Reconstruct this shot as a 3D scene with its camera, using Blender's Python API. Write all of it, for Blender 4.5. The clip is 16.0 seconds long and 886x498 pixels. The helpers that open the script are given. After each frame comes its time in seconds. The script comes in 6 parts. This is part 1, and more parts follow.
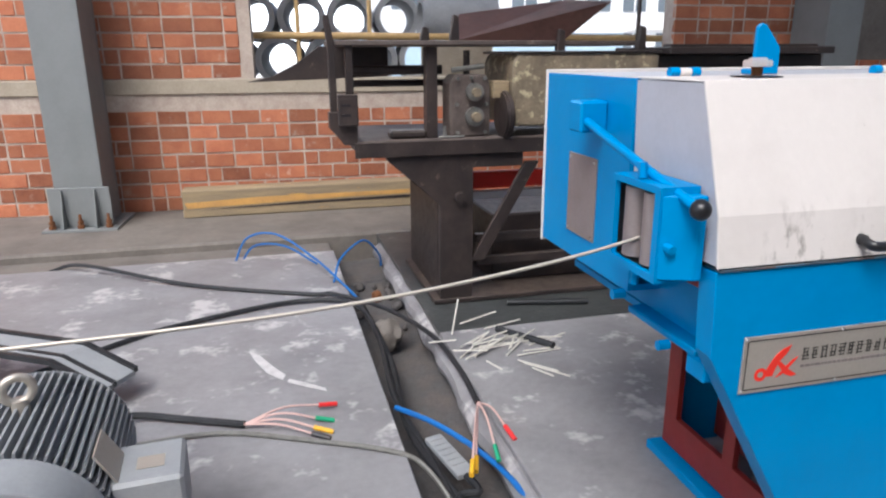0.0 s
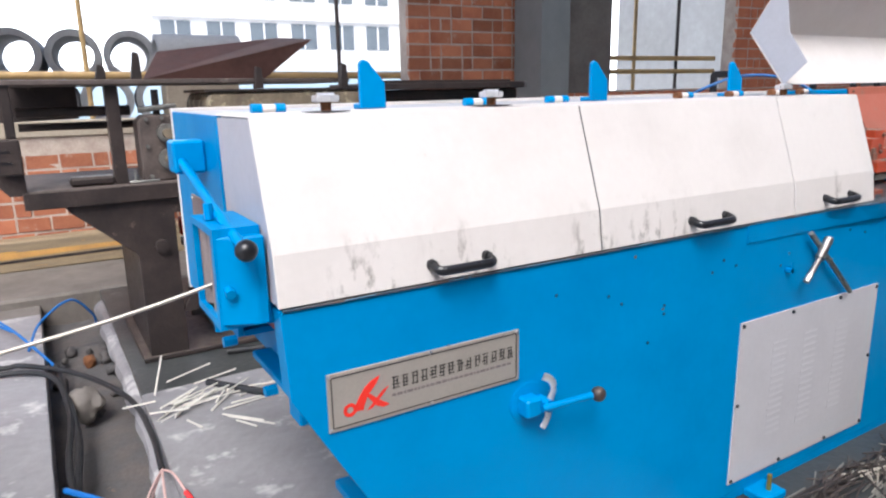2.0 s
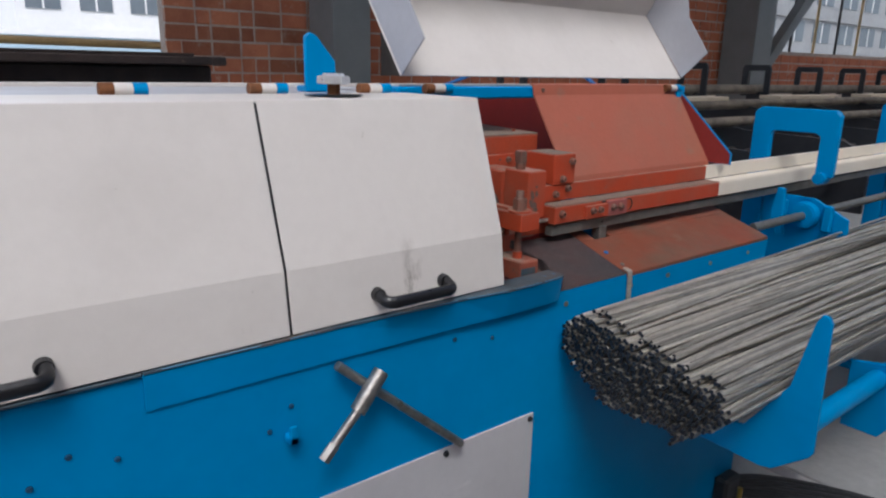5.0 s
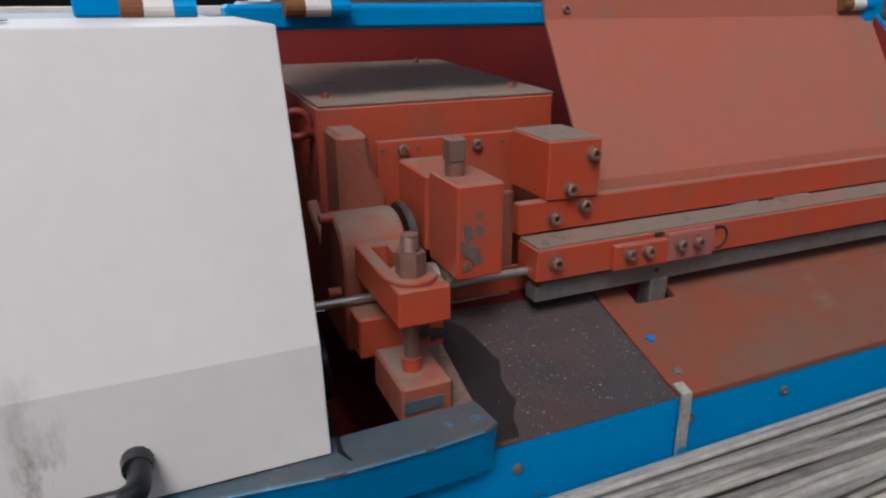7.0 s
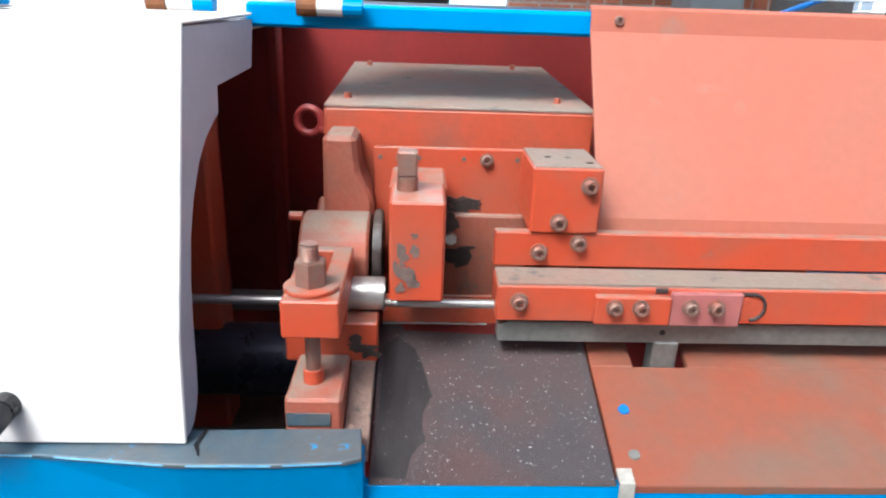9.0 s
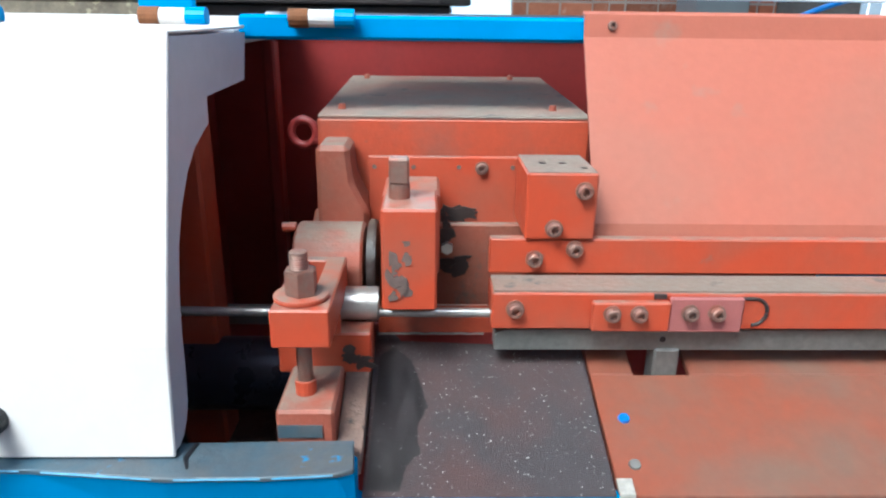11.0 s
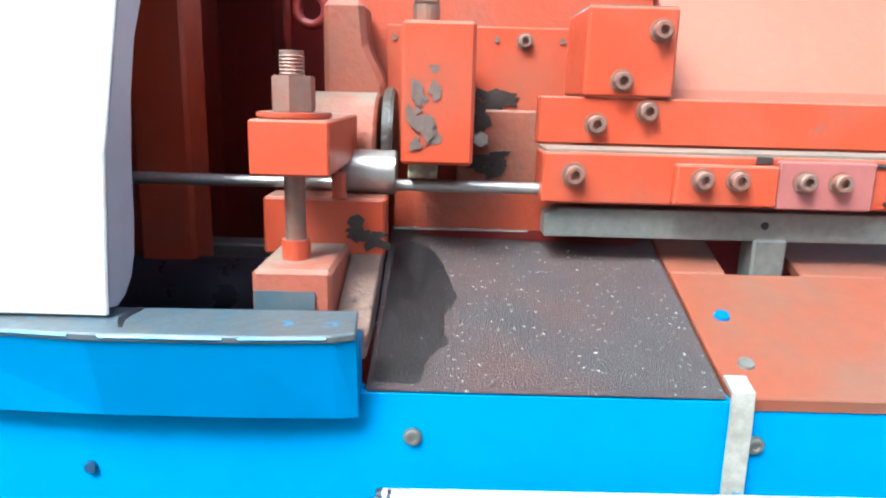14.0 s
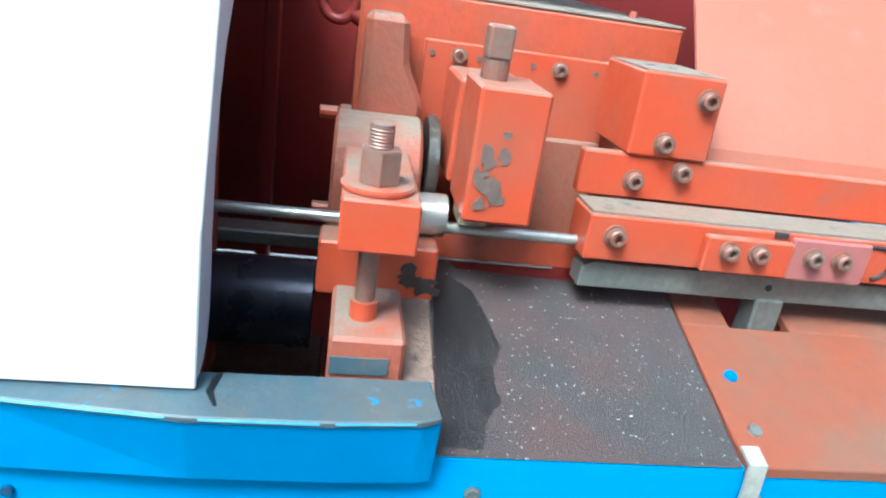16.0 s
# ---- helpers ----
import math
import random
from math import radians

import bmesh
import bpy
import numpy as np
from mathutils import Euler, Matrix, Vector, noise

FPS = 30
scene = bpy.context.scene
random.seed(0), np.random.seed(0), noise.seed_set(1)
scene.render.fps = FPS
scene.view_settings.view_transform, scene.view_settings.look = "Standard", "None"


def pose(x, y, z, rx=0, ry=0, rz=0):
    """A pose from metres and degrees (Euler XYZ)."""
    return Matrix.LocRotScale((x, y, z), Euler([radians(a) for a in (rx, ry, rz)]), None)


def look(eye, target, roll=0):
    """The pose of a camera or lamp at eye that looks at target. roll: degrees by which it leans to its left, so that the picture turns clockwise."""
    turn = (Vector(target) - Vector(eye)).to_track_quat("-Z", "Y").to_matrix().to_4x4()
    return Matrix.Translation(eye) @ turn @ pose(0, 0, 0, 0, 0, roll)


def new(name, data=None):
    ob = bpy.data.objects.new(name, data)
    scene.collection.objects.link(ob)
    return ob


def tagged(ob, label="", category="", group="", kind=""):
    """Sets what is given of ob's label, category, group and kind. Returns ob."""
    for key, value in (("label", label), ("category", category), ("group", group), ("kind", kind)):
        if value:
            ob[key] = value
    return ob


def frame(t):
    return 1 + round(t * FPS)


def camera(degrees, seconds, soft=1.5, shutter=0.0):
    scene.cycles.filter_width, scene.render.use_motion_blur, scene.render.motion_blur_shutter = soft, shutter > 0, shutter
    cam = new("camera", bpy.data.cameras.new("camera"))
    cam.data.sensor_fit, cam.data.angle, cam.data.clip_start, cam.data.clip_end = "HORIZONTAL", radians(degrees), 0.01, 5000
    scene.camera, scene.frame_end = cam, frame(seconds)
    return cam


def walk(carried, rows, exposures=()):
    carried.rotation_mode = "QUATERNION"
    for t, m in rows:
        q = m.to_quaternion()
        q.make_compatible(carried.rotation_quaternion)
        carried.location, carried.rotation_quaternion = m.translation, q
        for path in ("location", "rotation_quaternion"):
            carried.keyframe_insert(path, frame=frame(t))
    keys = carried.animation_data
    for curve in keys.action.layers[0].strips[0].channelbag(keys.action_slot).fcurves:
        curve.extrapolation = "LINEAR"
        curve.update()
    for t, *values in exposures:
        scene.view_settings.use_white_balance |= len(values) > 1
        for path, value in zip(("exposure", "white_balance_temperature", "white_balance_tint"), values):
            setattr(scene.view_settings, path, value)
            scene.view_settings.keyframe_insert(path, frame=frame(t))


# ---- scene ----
cam = camera(66.4, 16.0, soft=2.2)
PATH = [
    (0, (-0.943, -1.13, 1.383), (-0.472, 0.733, 0.829), -0.3),
    (0.5, (-0.896, -1.12, 1.377), (-0.329, 0.727, 0.858), -0.7),
    (1, (-0.799, -1.102, 1.377), (-0.001, 0.659, 0.866), -0.5),
    (1.5, (-0.706, -1.124, 1.364), (0.317, 0.508, 0.826), -1.8),
    (2, (-0.459, -1.25, 1.375), (0.542, 0.419, 0.915), -1.1),
    (2.5, (-0.215, -1.33, 1.377), (0.81, 0.299, 0.832), 0.1),
    (3, (0.145, -1.326, 1.356), (1.337, 0.205, 0.872), 4.1),
    (3.5, (0.432, -1.295, 1.358), (1.599, 0.223, 0.78), 1.0),
    (4, (0.734, -1.292, 1.377), (1.885, 0.261, 0.861), 2.4),
    (4.2, (0.827, -1.247, 1.377), (2.002, 0.283, 0.85), 3.0),
    (4.5, (0.948, -1.22, 1.391), (2.109, 0.311, 0.836), 3.1),
    (5, (1.16, -0.957, 1.385), (2.358, 0.559, 0.869), 1.2),
    (5.2, (1.233, -0.877, 1.39), (2.421, 0.639, 0.852), 1.7),
    (7.3, (2.095, -0.507, 1.349), (2.556, 1.278, 0.573), -1.8),
    (7.5, (2.176, -0.519, 1.359), (2.416, 1.255, 0.468), -1.8),
    (8, (2.254, -0.514, 1.373), (2.462, 1.263, 0.48), 1.3),
    (8.5, (2.267, -0.506, 1.375), (2.446, 1.29, 0.513), 2.6),
    (9, (2.282, -0.533, 1.36), (2.36, 1.335, 0.651), 2.0),
    (11.3, (2.309, -0.528, 1.341), (2.341, 1.367, 0.703), 0.3),
    (11.5, (2.316, -0.527, 1.248), (2.333, 1.4, 0.715), -0.0),
    (12, (2.306, -0.444, 1.186), (2.366, 1.473, 0.621), 0.1),
    (12.5, (2.303, -0.429, 1.119), (2.377, 1.503, 0.604), 0.7),
    (13, (2.283, -0.427, 1.094), (2.305, 1.508, 0.59), 0.0),
    (13.5, (2.292, -0.429, 1.104), (2.301, 1.514, 0.63), 1.0),
    (14, (2.289, -0.422, 1.109), (2.291, 1.526, 0.657), 1.5),
    (14.5, (2.289, -0.424, 1.113), (2.263, 1.509, 0.601), 1.7),
    (15, (2.29, -0.437, 1.124), (2.306, 1.428, 0.401), 2.5),
    (15.5, (2.257, -0.453, 1.154), (2.389, 1.418, 0.458), 6.1),
    (16, (2.155, -0.395, 1.229), (2.468, 1.443, 0.505), 8.6),
]
EXPOSURES = [(t, e + 0.35, k, g) for t, e, k, g in ((0, 0.38, 5930, 8), (1.0, 0.38, 5930, 8), (1.5, 0.42, 5900, 9), (2.0, 0.65, 5930, 9), (2.5, -0.05, 5930, 9), (3.0, -0.1, 5850, 8), (3.5, -0.12, 5850, 8), (4.5, -0.12, 5850, 8), (5.2, -0.2, 5850, 8), (7.3, -0.15, 5750, 6), (8.0, 0.62, 5650, 3), (8.4, 1.25, 5650, 3), (9.2, 1.45, 5500, 1), (11.3, 1.25, 5200, -4), (12.0, 1.28, 5150, -4), (12.5, 1.34, 5500, -4), (13.0, 1.78, 5350, -4), (13.5, 1.9, 5250, -5), (14.0, 2.05, 5250, -6), (15.0, 1.58, 4900, -10), (16, 1.85, 4850, -15))]
walk(cam, [(t, look(eye, target, roll)) for t, eye, target, roll in PATH], EXPOSURES)

# ---------- light ----------
world = bpy.data.worlds.new("sky")
scene.world = world
world.use_nodes = True
wn = world.node_tree.nodes
sky = wn.new("ShaderNodeTexSky")
sky.sky_type, sky.sun_disc = "NISHITA", False
sky.sun_elevation, sky.sun_rotation = radians(54.3), radians(215)
sky.dust_density = 5.0
wn["Background"].inputs[1].default_value = 0.15
world.node_tree.links.new(sky.outputs[0], wn["Background"].inputs[0])
sun = new("sun", bpy.data.lights.new("sun", "SUN"))
sun.data.energy, sun.data.angle, sun.data.color = 1.3, radians(25), (1.0, 0.97, 0.93)
sun.matrix_world = look((-7, -10, 17), (0, 0, 0))


# ---------- materials ----------
def mat(name, color, rough=0.5, metal=0.0, alt=None, scale=8.0, amount=0.5, fine=90.0, fine_amt=0.12, bump=0.1,
        spots=None, spot_scale=20.0, spot_at=0.62, vary=0.0, stretch=(1, 1, 1), bump_scale=None, spec=0.5, streaks=None, soft_spot=0.05, dust=0.0, ribs=0.0):
    """A worn surface: base colour, broad stains towards alt, fine grain, sparse spots, relief."""
    m = bpy.data.materials.new(name)
    m.use_nodes = True
    n, l = m.node_tree.nodes, m.node_tree.links
    b = n["Principled BSDF"]
    b.inputs["Roughness"].default_value, b.inputs["Metallic"].default_value = rough, metal
    b.inputs["Specular IOR Level"].default_value = spec
    tc = n.new("ShaderNodeTexCoord")
    mp = n.new("ShaderNodeMapping")
    mp.inputs["Scale"].default_value = stretch
    l.new(tc.outputs["Object"], mp.inputs["Vector"])
    if vary:
        shift = n.new("ShaderNodeMath")
        shift.operation = "MULTIPLY"
        shift.inputs[1].default_value = 40.0
        l.new(n.new("ShaderNodeObjectInfo").outputs["Random"], shift.inputs[0])
        l.new(shift.outputs[0], mp.inputs["Location"])

    def tex(s, detail=5.0, rgh=0.6):
        t = n.new("ShaderNodeTexNoise")
        t.inputs["Scale"].default_value, t.inputs["Detail"].default_value, t.inputs["Roughness"].default_value = s, detail, rgh
        l.new(mp.outputs[0], t.inputs["Vector"])
        return t.outputs["Fac"]

    def ramp(src, lo, hi):
        r = n.new("ShaderNodeMapRange")
        r.inputs[1].default_value, r.inputs[2].default_value = lo, hi
        l.new(src, r.inputs[0])
        return r.outputs[0]

    def mix(fac, a, c, mode="MIX", strength=1.0):
        x = n.new("ShaderNodeMix")
        x.data_type, x.blend_type = "RGBA", mode
        if strength < 1.0:
            k = n.new("ShaderNodeMath")
            k.operation = "MULTIPLY"
            k.inputs[1].default_value = strength
            l.new(fac, k.inputs[0])
            fac = k.outputs[0]
        l.new(fac, x.inputs[0])
        for i, v in ((6, a), (7, c)):
            if isinstance(v, tuple):
                x.inputs[i].default_value = (*v, 1)
            else:
                l.new(v, x.inputs[i])
        return x.outputs[2]

    alt = alt or tuple(c * 0.72 for c in color)
    out = mix(ramp(tex(scale), 0.42, 0.68), color, alt, "MIX", amount)
    grain = tex(fine, 3.0)
    out = mix(ramp(grain, 0.3, 0.7), out, tuple(c * 0.5 for c in alt), "MIX", fine_amt)
    if spots:
        out = mix(ramp(tex(spot_scale, 4.0, 0.7), spot_at, spot_at + soft_spot), out, spots)
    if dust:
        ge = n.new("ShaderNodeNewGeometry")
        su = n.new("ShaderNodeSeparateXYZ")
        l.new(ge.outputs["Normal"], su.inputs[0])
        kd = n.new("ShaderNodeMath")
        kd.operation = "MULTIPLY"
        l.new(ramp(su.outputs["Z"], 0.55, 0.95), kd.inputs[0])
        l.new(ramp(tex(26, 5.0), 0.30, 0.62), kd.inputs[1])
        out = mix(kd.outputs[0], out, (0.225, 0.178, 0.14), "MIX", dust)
    if streaks:
        col, z0, z1 = streaks
        sp = n.new("ShaderNodeSeparateXYZ")
        l.new(tc.outputs["Object"], sp.inputs[0])
        band = n.new("ShaderNodeMapRange")
        band.inputs[1].default_value, band.inputs[2].default_value, band.inputs[3].default_value, band.inputs[4].default_value = z0, z1, 1.0, 0.0
        l.new(sp.outputs["Z"], band.inputs[0])
        m2 = n.new("ShaderNodeMapping")
        m2.inputs["Scale"].default_value = (2.2, 1.0, 1.0)
        l.new(tc.outputs["Object"], m2.inputs["Vector"])
        t2 = n.new("ShaderNodeTexNoise")
        t2.inputs["Scale"].default_value, t2.inputs["Detail"].default_value, t2.inputs["Roughness"].default_value = 11.0, 5.0, 0.65
        l.new(m2.outputs[0], t2.inputs["Vector"])
        total = None
        for cx, half in ((0.98, 0.16), (0.74, 0.09), (0.36, 0.13), (0.12, 0.12), (1.85, 0.028)):
            ops = []
            for op, val in (("SUBTRACT", cx), ("ABSOLUTE", 0.0), ("DIVIDE", half), ("SUBTRACT", 1.0)):
                q = n.new("ShaderNodeMath")
                q.operation = op
                q.inputs[1].default_value = val
                if op == "SUBTRACT" and val == 1.0:
                    q.inputs[0].default_value = 1.0
                    l.new(ops[-1].outputs[0], q.inputs[1])
                    q.use_clamp = True
                else:
                    l.new(ops[-1].outputs[0] if ops else sp.outputs["X"], q.inputs[0])
                ops.append(q)
            if total is None:
                total = ops[-1].outputs[0]
            else:
                q = n.new("ShaderNodeMath")
                q.operation = "ADD"
                l.new(total, q.inputs[0]), l.new(ops[-1].outputs[0], q.inputs[1])
                total = q.outputs[0]
        k1 = n.new("ShaderNodeMath")
        k1.operation = "MULTIPLY"
        l.new(ramp(t2.outputs["Fac"], 0.52, 0.66), k1.inputs[0])
        l.new(ramp(total, 0.0, 0.55), k1.inputs[1])
        k2 = n.new("ShaderNodeMath")
        k2.operation = "MULTIPLY"
        l.new(k1.outputs[0], k2.inputs[0])
        l.new(band.outputs[0], k2.inputs[1])
        out = mix(k2.outputs[0], out, col, "MIX", 0.85)
    if vary:
        oi = n.new("ShaderNodeObjectInfo")
        hsv = n.new("ShaderNodeHueSaturation")
        k = n.new("ShaderNodeMapRange")
        k.inputs[3].default_value, k.inputs[4].default_value = 1 - vary, 1 + vary
        l.new(oi.outputs["Random"], k.inputs[0])
        l.new(k.outputs[0], hsv.inputs["Value"])
        l.new(out, hsv.inputs["Color"])
        out = hsv.outputs[0]
    l.new(out, b.inputs["Base Color"])
    rr = n.new("ShaderNodeMapRange")
    rr.inputs[3].default_value, rr.inputs[4].default_value = max(0.02, rough - 0.12), min(1, rough + 0.15)
    l.new(tex(scale * 3), rr.inputs[0])
    l.new(rr.outputs[0], b.inputs["Roughness"])
    if ribs:
        wv = n.new("ShaderNodeTexWave")
        wv.wave_type, wv.bands_direction = "BANDS", "DIAGONAL"
        wv.inputs["Scale"].default_value = ribs
        l.new(tc.outputs["Object"], wv.inputs["Vector"])
        bp = n.new("ShaderNodeBump")
        bp.inputs["Strength"].default_value, bp.inputs["Distance"].default_value = 0.32, 0.0010
        l.new(wv.outputs["Fac"], bp.inputs["Height"])
        l.new(bp.outputs[0], b.inputs["Normal"])
    elif bump:
        bp = n.new("ShaderNodeBump")
        bp.inputs["Strength"].default_value, bp.inputs["Distance"].default_value = bump, 0.01
        l.new(grain if bump_scale is None else tex(bump_scale, 4.0), bp.inputs["Height"])
        l.new(bp.outputs[0], b.inputs["Normal"])
    return m


BLUE = mat("blue_paint", (0.0, 0.228, 0.53), 0.42, 0, (0.0, 0.184, 0.445), 3, 0.6, 40, 0.06, 0.03, (0.02, 0.10, 0.22), 14, 0.75, spec=0.25)
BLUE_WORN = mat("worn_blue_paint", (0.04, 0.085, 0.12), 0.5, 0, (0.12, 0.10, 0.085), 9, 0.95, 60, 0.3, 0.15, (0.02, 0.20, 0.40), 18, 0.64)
WHITE = mat("cream_sheet_paint", (0.66, 0.62, 0.59), 0.45, 0, (0.56, 0.52, 0.49), 4, 0.5, 50, 0.05, 0.03, (0.33, 0.29, 0.25), 16, 0.73, streaks=((0.13, 0.105, 0.085), 0.985, 1.10))
# grey of the top sheet, also used for the covers' shaded ends
GREY_SHEET = mat("grey_paint_and_shaded_ends", (0.42, 0.43, 0.47), 0.5, 0, (0.36, 0.36, 0.39), 5, 0.6, 60, 0.08, 0.04, (0.2, 0.18, 0.16), 18, 0.72)
PANEL = mat("grey_panel_paint", (0.50, 0.49, 0.51), 0.5, 0, (0.43, 0.42, 0.44), 4, 0.5, 60, 0.06, 0.03)
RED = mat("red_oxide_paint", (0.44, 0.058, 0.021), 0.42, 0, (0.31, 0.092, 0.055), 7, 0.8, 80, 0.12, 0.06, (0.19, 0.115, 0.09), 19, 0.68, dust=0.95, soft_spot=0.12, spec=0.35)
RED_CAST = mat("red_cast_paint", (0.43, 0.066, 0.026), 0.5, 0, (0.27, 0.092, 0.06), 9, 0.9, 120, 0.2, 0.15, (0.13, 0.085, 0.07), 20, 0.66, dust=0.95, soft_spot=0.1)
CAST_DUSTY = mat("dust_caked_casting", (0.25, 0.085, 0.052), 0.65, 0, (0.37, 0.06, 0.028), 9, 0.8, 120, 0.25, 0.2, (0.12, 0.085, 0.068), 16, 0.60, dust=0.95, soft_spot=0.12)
RED_DUSTY = mat("dusty_red_paint", (0.365, 0.108, 0.068), 0.5, 0, (0.31, 0.12, 0.08), 4, 0.9, 80, 0.12, 0.05, (0.25, 0.135, 0.098), 9, 0.62, soft_spot=0.14, spec=0.3)
RED_DECK = mat("dusty_deck_paint", (0.225, 0.056, 0.027), 0.5, 0, (0.155, 0.09, 0.062), 6, 0.9, 80, 0.15, 0.06, (0.22, 0.17, 0.13), 5, 0.60, soft_spot=0.2)
RED_DARK = mat("maroon_primer", (0.24, 0.023, 0.02), 0.45, 0, (0.17, 0.02, 0.018), 6, 0.6, 80, 0.15, 0.06)
RED_FADED = mat("faded_purple_red_paint", (0.33, 0.105, 0.095), 0.45, 0, (0.27, 0.12, 0.105), 7, 0.8, 80, 0.15, 0.06, (0.20, 0.13, 0.11), 17, 0.66, soft_spot=0.12)
GRIME = mat("grimy_dusty_casting", (0.20, 0.12, 0.09), 0.75, 0, (0.13, 0.085, 0.068), 30, 0.8, 160, 0.3, 0.3, (0.045, 0.036, 0.032), 42, 0.56, soft_spot=0.1)
DUST = mat("dust_covered_iron", (0.205, 0.165, 0.13), 0.85, 0, (0.30, 0.12, 0.08), 9, 0.6, 120, 0.25, 0.2, (0.12, 0.10, 0.085), 14, 0.62)
MAT_BLACK = mat("black_grit_plate", (0.050, 0.047, 0.050), 0.45, 0, (0.105, 0.043, 0.036), 9, 0.75, 700, 0.55, 0.5, (0.52, 0.50, 0.47), 260, 0.63)
STEEL = mat("bright_steel", (0.62, 0.60, 0.57), 0.28, 1.0, (0.42, 0.40, 0.37), 20, 0.6, 160, 0.2, 0.1)
STEEL_DULL = mat("dull_steel", (0.27, 0.265, 0.245), 0.5, 0.7, (0.18, 0.175, 0.16), 16, 0.7, 120, 0.3, 0.15)
ROD = mat("drawn_rod_steel", (0.50, 0.475, 0.45), 0.34, 0.75, (0.38, 0.355, 0.33), 20, 0.6, 160, 0.2, 0.1)
DRUM = mat("blued_drum_steel", (0.045, 0.045, 0.07), 0.28, 0.55, (0.03, 0.03, 0.045), 9, 0.6, 90, 0.2, 0.05)
WRENCH = mat("worn_wrench_steel", (0.40, 0.385, 0.365), 0.42, 0.9, (0.22, 0.205, 0.19), 30, 0.8, 160, 0.25, 0.12)
BOLT = mat("dusty_bolt_steel", (0.26, 0.165, 0.13), 0.5, 0.5, (0.34, 0.11, 0.07), 60, 0.7, 200, 0.2, 0.1)
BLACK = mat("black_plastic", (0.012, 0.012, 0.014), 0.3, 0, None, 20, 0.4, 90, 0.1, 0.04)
RUBBER = mat("black_cable_rubber", (0.012, 0.013, 0.015), 0.5, 0, (0.03, 0.031, 0.034), 12, 0.6, 90, 0.2, 0.08)
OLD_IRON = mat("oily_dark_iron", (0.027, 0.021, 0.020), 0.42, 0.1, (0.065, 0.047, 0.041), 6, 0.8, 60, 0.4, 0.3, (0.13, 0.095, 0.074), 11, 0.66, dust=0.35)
OLD_DUSTY = mat("dusty_brown_iron", (0.125, 0.098, 0.086), 0.7, 0, (0.06, 0.045, 0.04), 7, 0.8, 60, 0.35, 0.25, (0.24, 0.195, 0.165), 10, 0.62, soft_spot=0.14)
OLD_TANK = mat("stained_tank_paint", (0.26, 0.21, 0.14), 0.6, 0, (0.12, 0.09, 0.065), 9, 0.9, 60, 0.3, 0.2, (0.52, 0.45, 0.28), 13, 0.55, soft_spot=0.1)
CONCRETE = mat("oil_stained_concrete", (0.27, 0.265, 0.275), 0.48, 0, (0.175, 0.17, 0.178), 1.9, 0.9, 24, 0.2, 0.25, (0.47, 0.455, 0.455), 3.1, 0.55, bump_scale=30, soft_spot=0.09)
CONCRETE_OILY = mat("dark_oily_concrete", (0.062, 0.066, 0.064), 0.4, 0, (0.038, 0.04, 0.04), 2.2, 0.8, 30, 0.25, 0.3, (0.16, 0.16, 0.155), 4, 0.62, bump_scale=30, soft_spot=0.12)
CONCRETE_PALE = mat("pale_concrete", (0.185, 0.165, 0.145), 0.8, 0, (0.115, 0.10, 0.088), 2.2, 0.8, 26, 0.25, 0.35, (0.15, 0.13, 0.11), 4, 0.64, bump_scale=18)
CONCRETE_YARD = mat("light_floor_concrete", (0.42, 0.42, 0.41), 0.7, 0, (0.33, 0.33, 0.325), 1.8, 0.8, 30, 0.2, 0.2, (0.42, 0.42, 0.41), 6, 0.66)
BRICK = mat("fired_brick", (0.42, 0.155, 0.078), 0.85, 0, (0.31, 0.098, 0.05), 5, 0.85, 60, 0.25, 0.4, (0.47, 0.34, 0.265), 7, 0.60, vary=0.36, soft_spot=0.16)
MORTAR = mat("brick_mortar", (0.52, 0.44, 0.37), 0.9, 0, (0.36, 0.27, 0.22), 8, 0.7, 80, 0.3, 0.5)
BAND = mat("pale_concrete_band", (0.42, 0.36, 0.28), 0.85, 0, (0.33, 0.28, 0.21), 4, 0.7, 50, 0.25, 0.3)
COLUMN = mat("grey_column_paint", (0.205, 0.215, 0.215), 0.5, 0, (0.16, 0.17, 0.17), 3, 0.6, 40, 0.08, 0.05)
RUST = mat("rust", (0.22, 0.085, 0.03), 0.85, 0.2, (0.13, 0.06, 0.03), 20, 0.8, 90, 0.3, 0.3)
TIMBER = mat("weathered_timber", (0.35, 0.265, 0.155), 0.8, 0, (0.21, 0.165, 0.115), 3, 0.8, 60, 0.3, 0.25, (0.55, 0.30, 0.07), 3, 0.66, stretch=(0.6, 6, 6))
REBAR = mat("ribbed_rebar_steel", (0.52, 0.485, 0.42), 0.36, 0.5, (0.31, 0.28, 0.24), 18, 0.8, 140, 0.25, 0.12, (0.26, 0.14, 0.07), 9, 0.72, vary=0.42, ribs=115.0)
# near-black rod ends: the shade on the bundle's end face is in this colour
REBAR_END_SHADE = mat("shaded_rebar_end", (0.022, 0.027, 0.038), 0.45, 0.3, (0.012, 0.015, 0.022), 60, 0.7, 200, 0.3, 0.1, vary=0.4)
MOTOR = mat("dark_grey_motor_paint", (0.26, 0.272, 0.285), 0.5, 0, (0.33, 0.34, 0.345), 7, 0.7, 80, 0.2, 0.1)
ALU = mat("brushed_nameplate", (0.50, 0.46, 0.40), 0.4, 0.55, (0.44, 0.40, 0.35), 8, 0.5, 150, 0.12, 0.05)
CHROME = mat("chrome", (0.82, 0.82, 0.83), 0.3, 0.7, None, 30, 0.3, 120, 0.1, 0.02)
LOGO_RED = mat("red_logo_enamel", (0.75, 0.03, 0.015), 0.4, 0, None, 20, 0.2, 90, 0.03, 0)
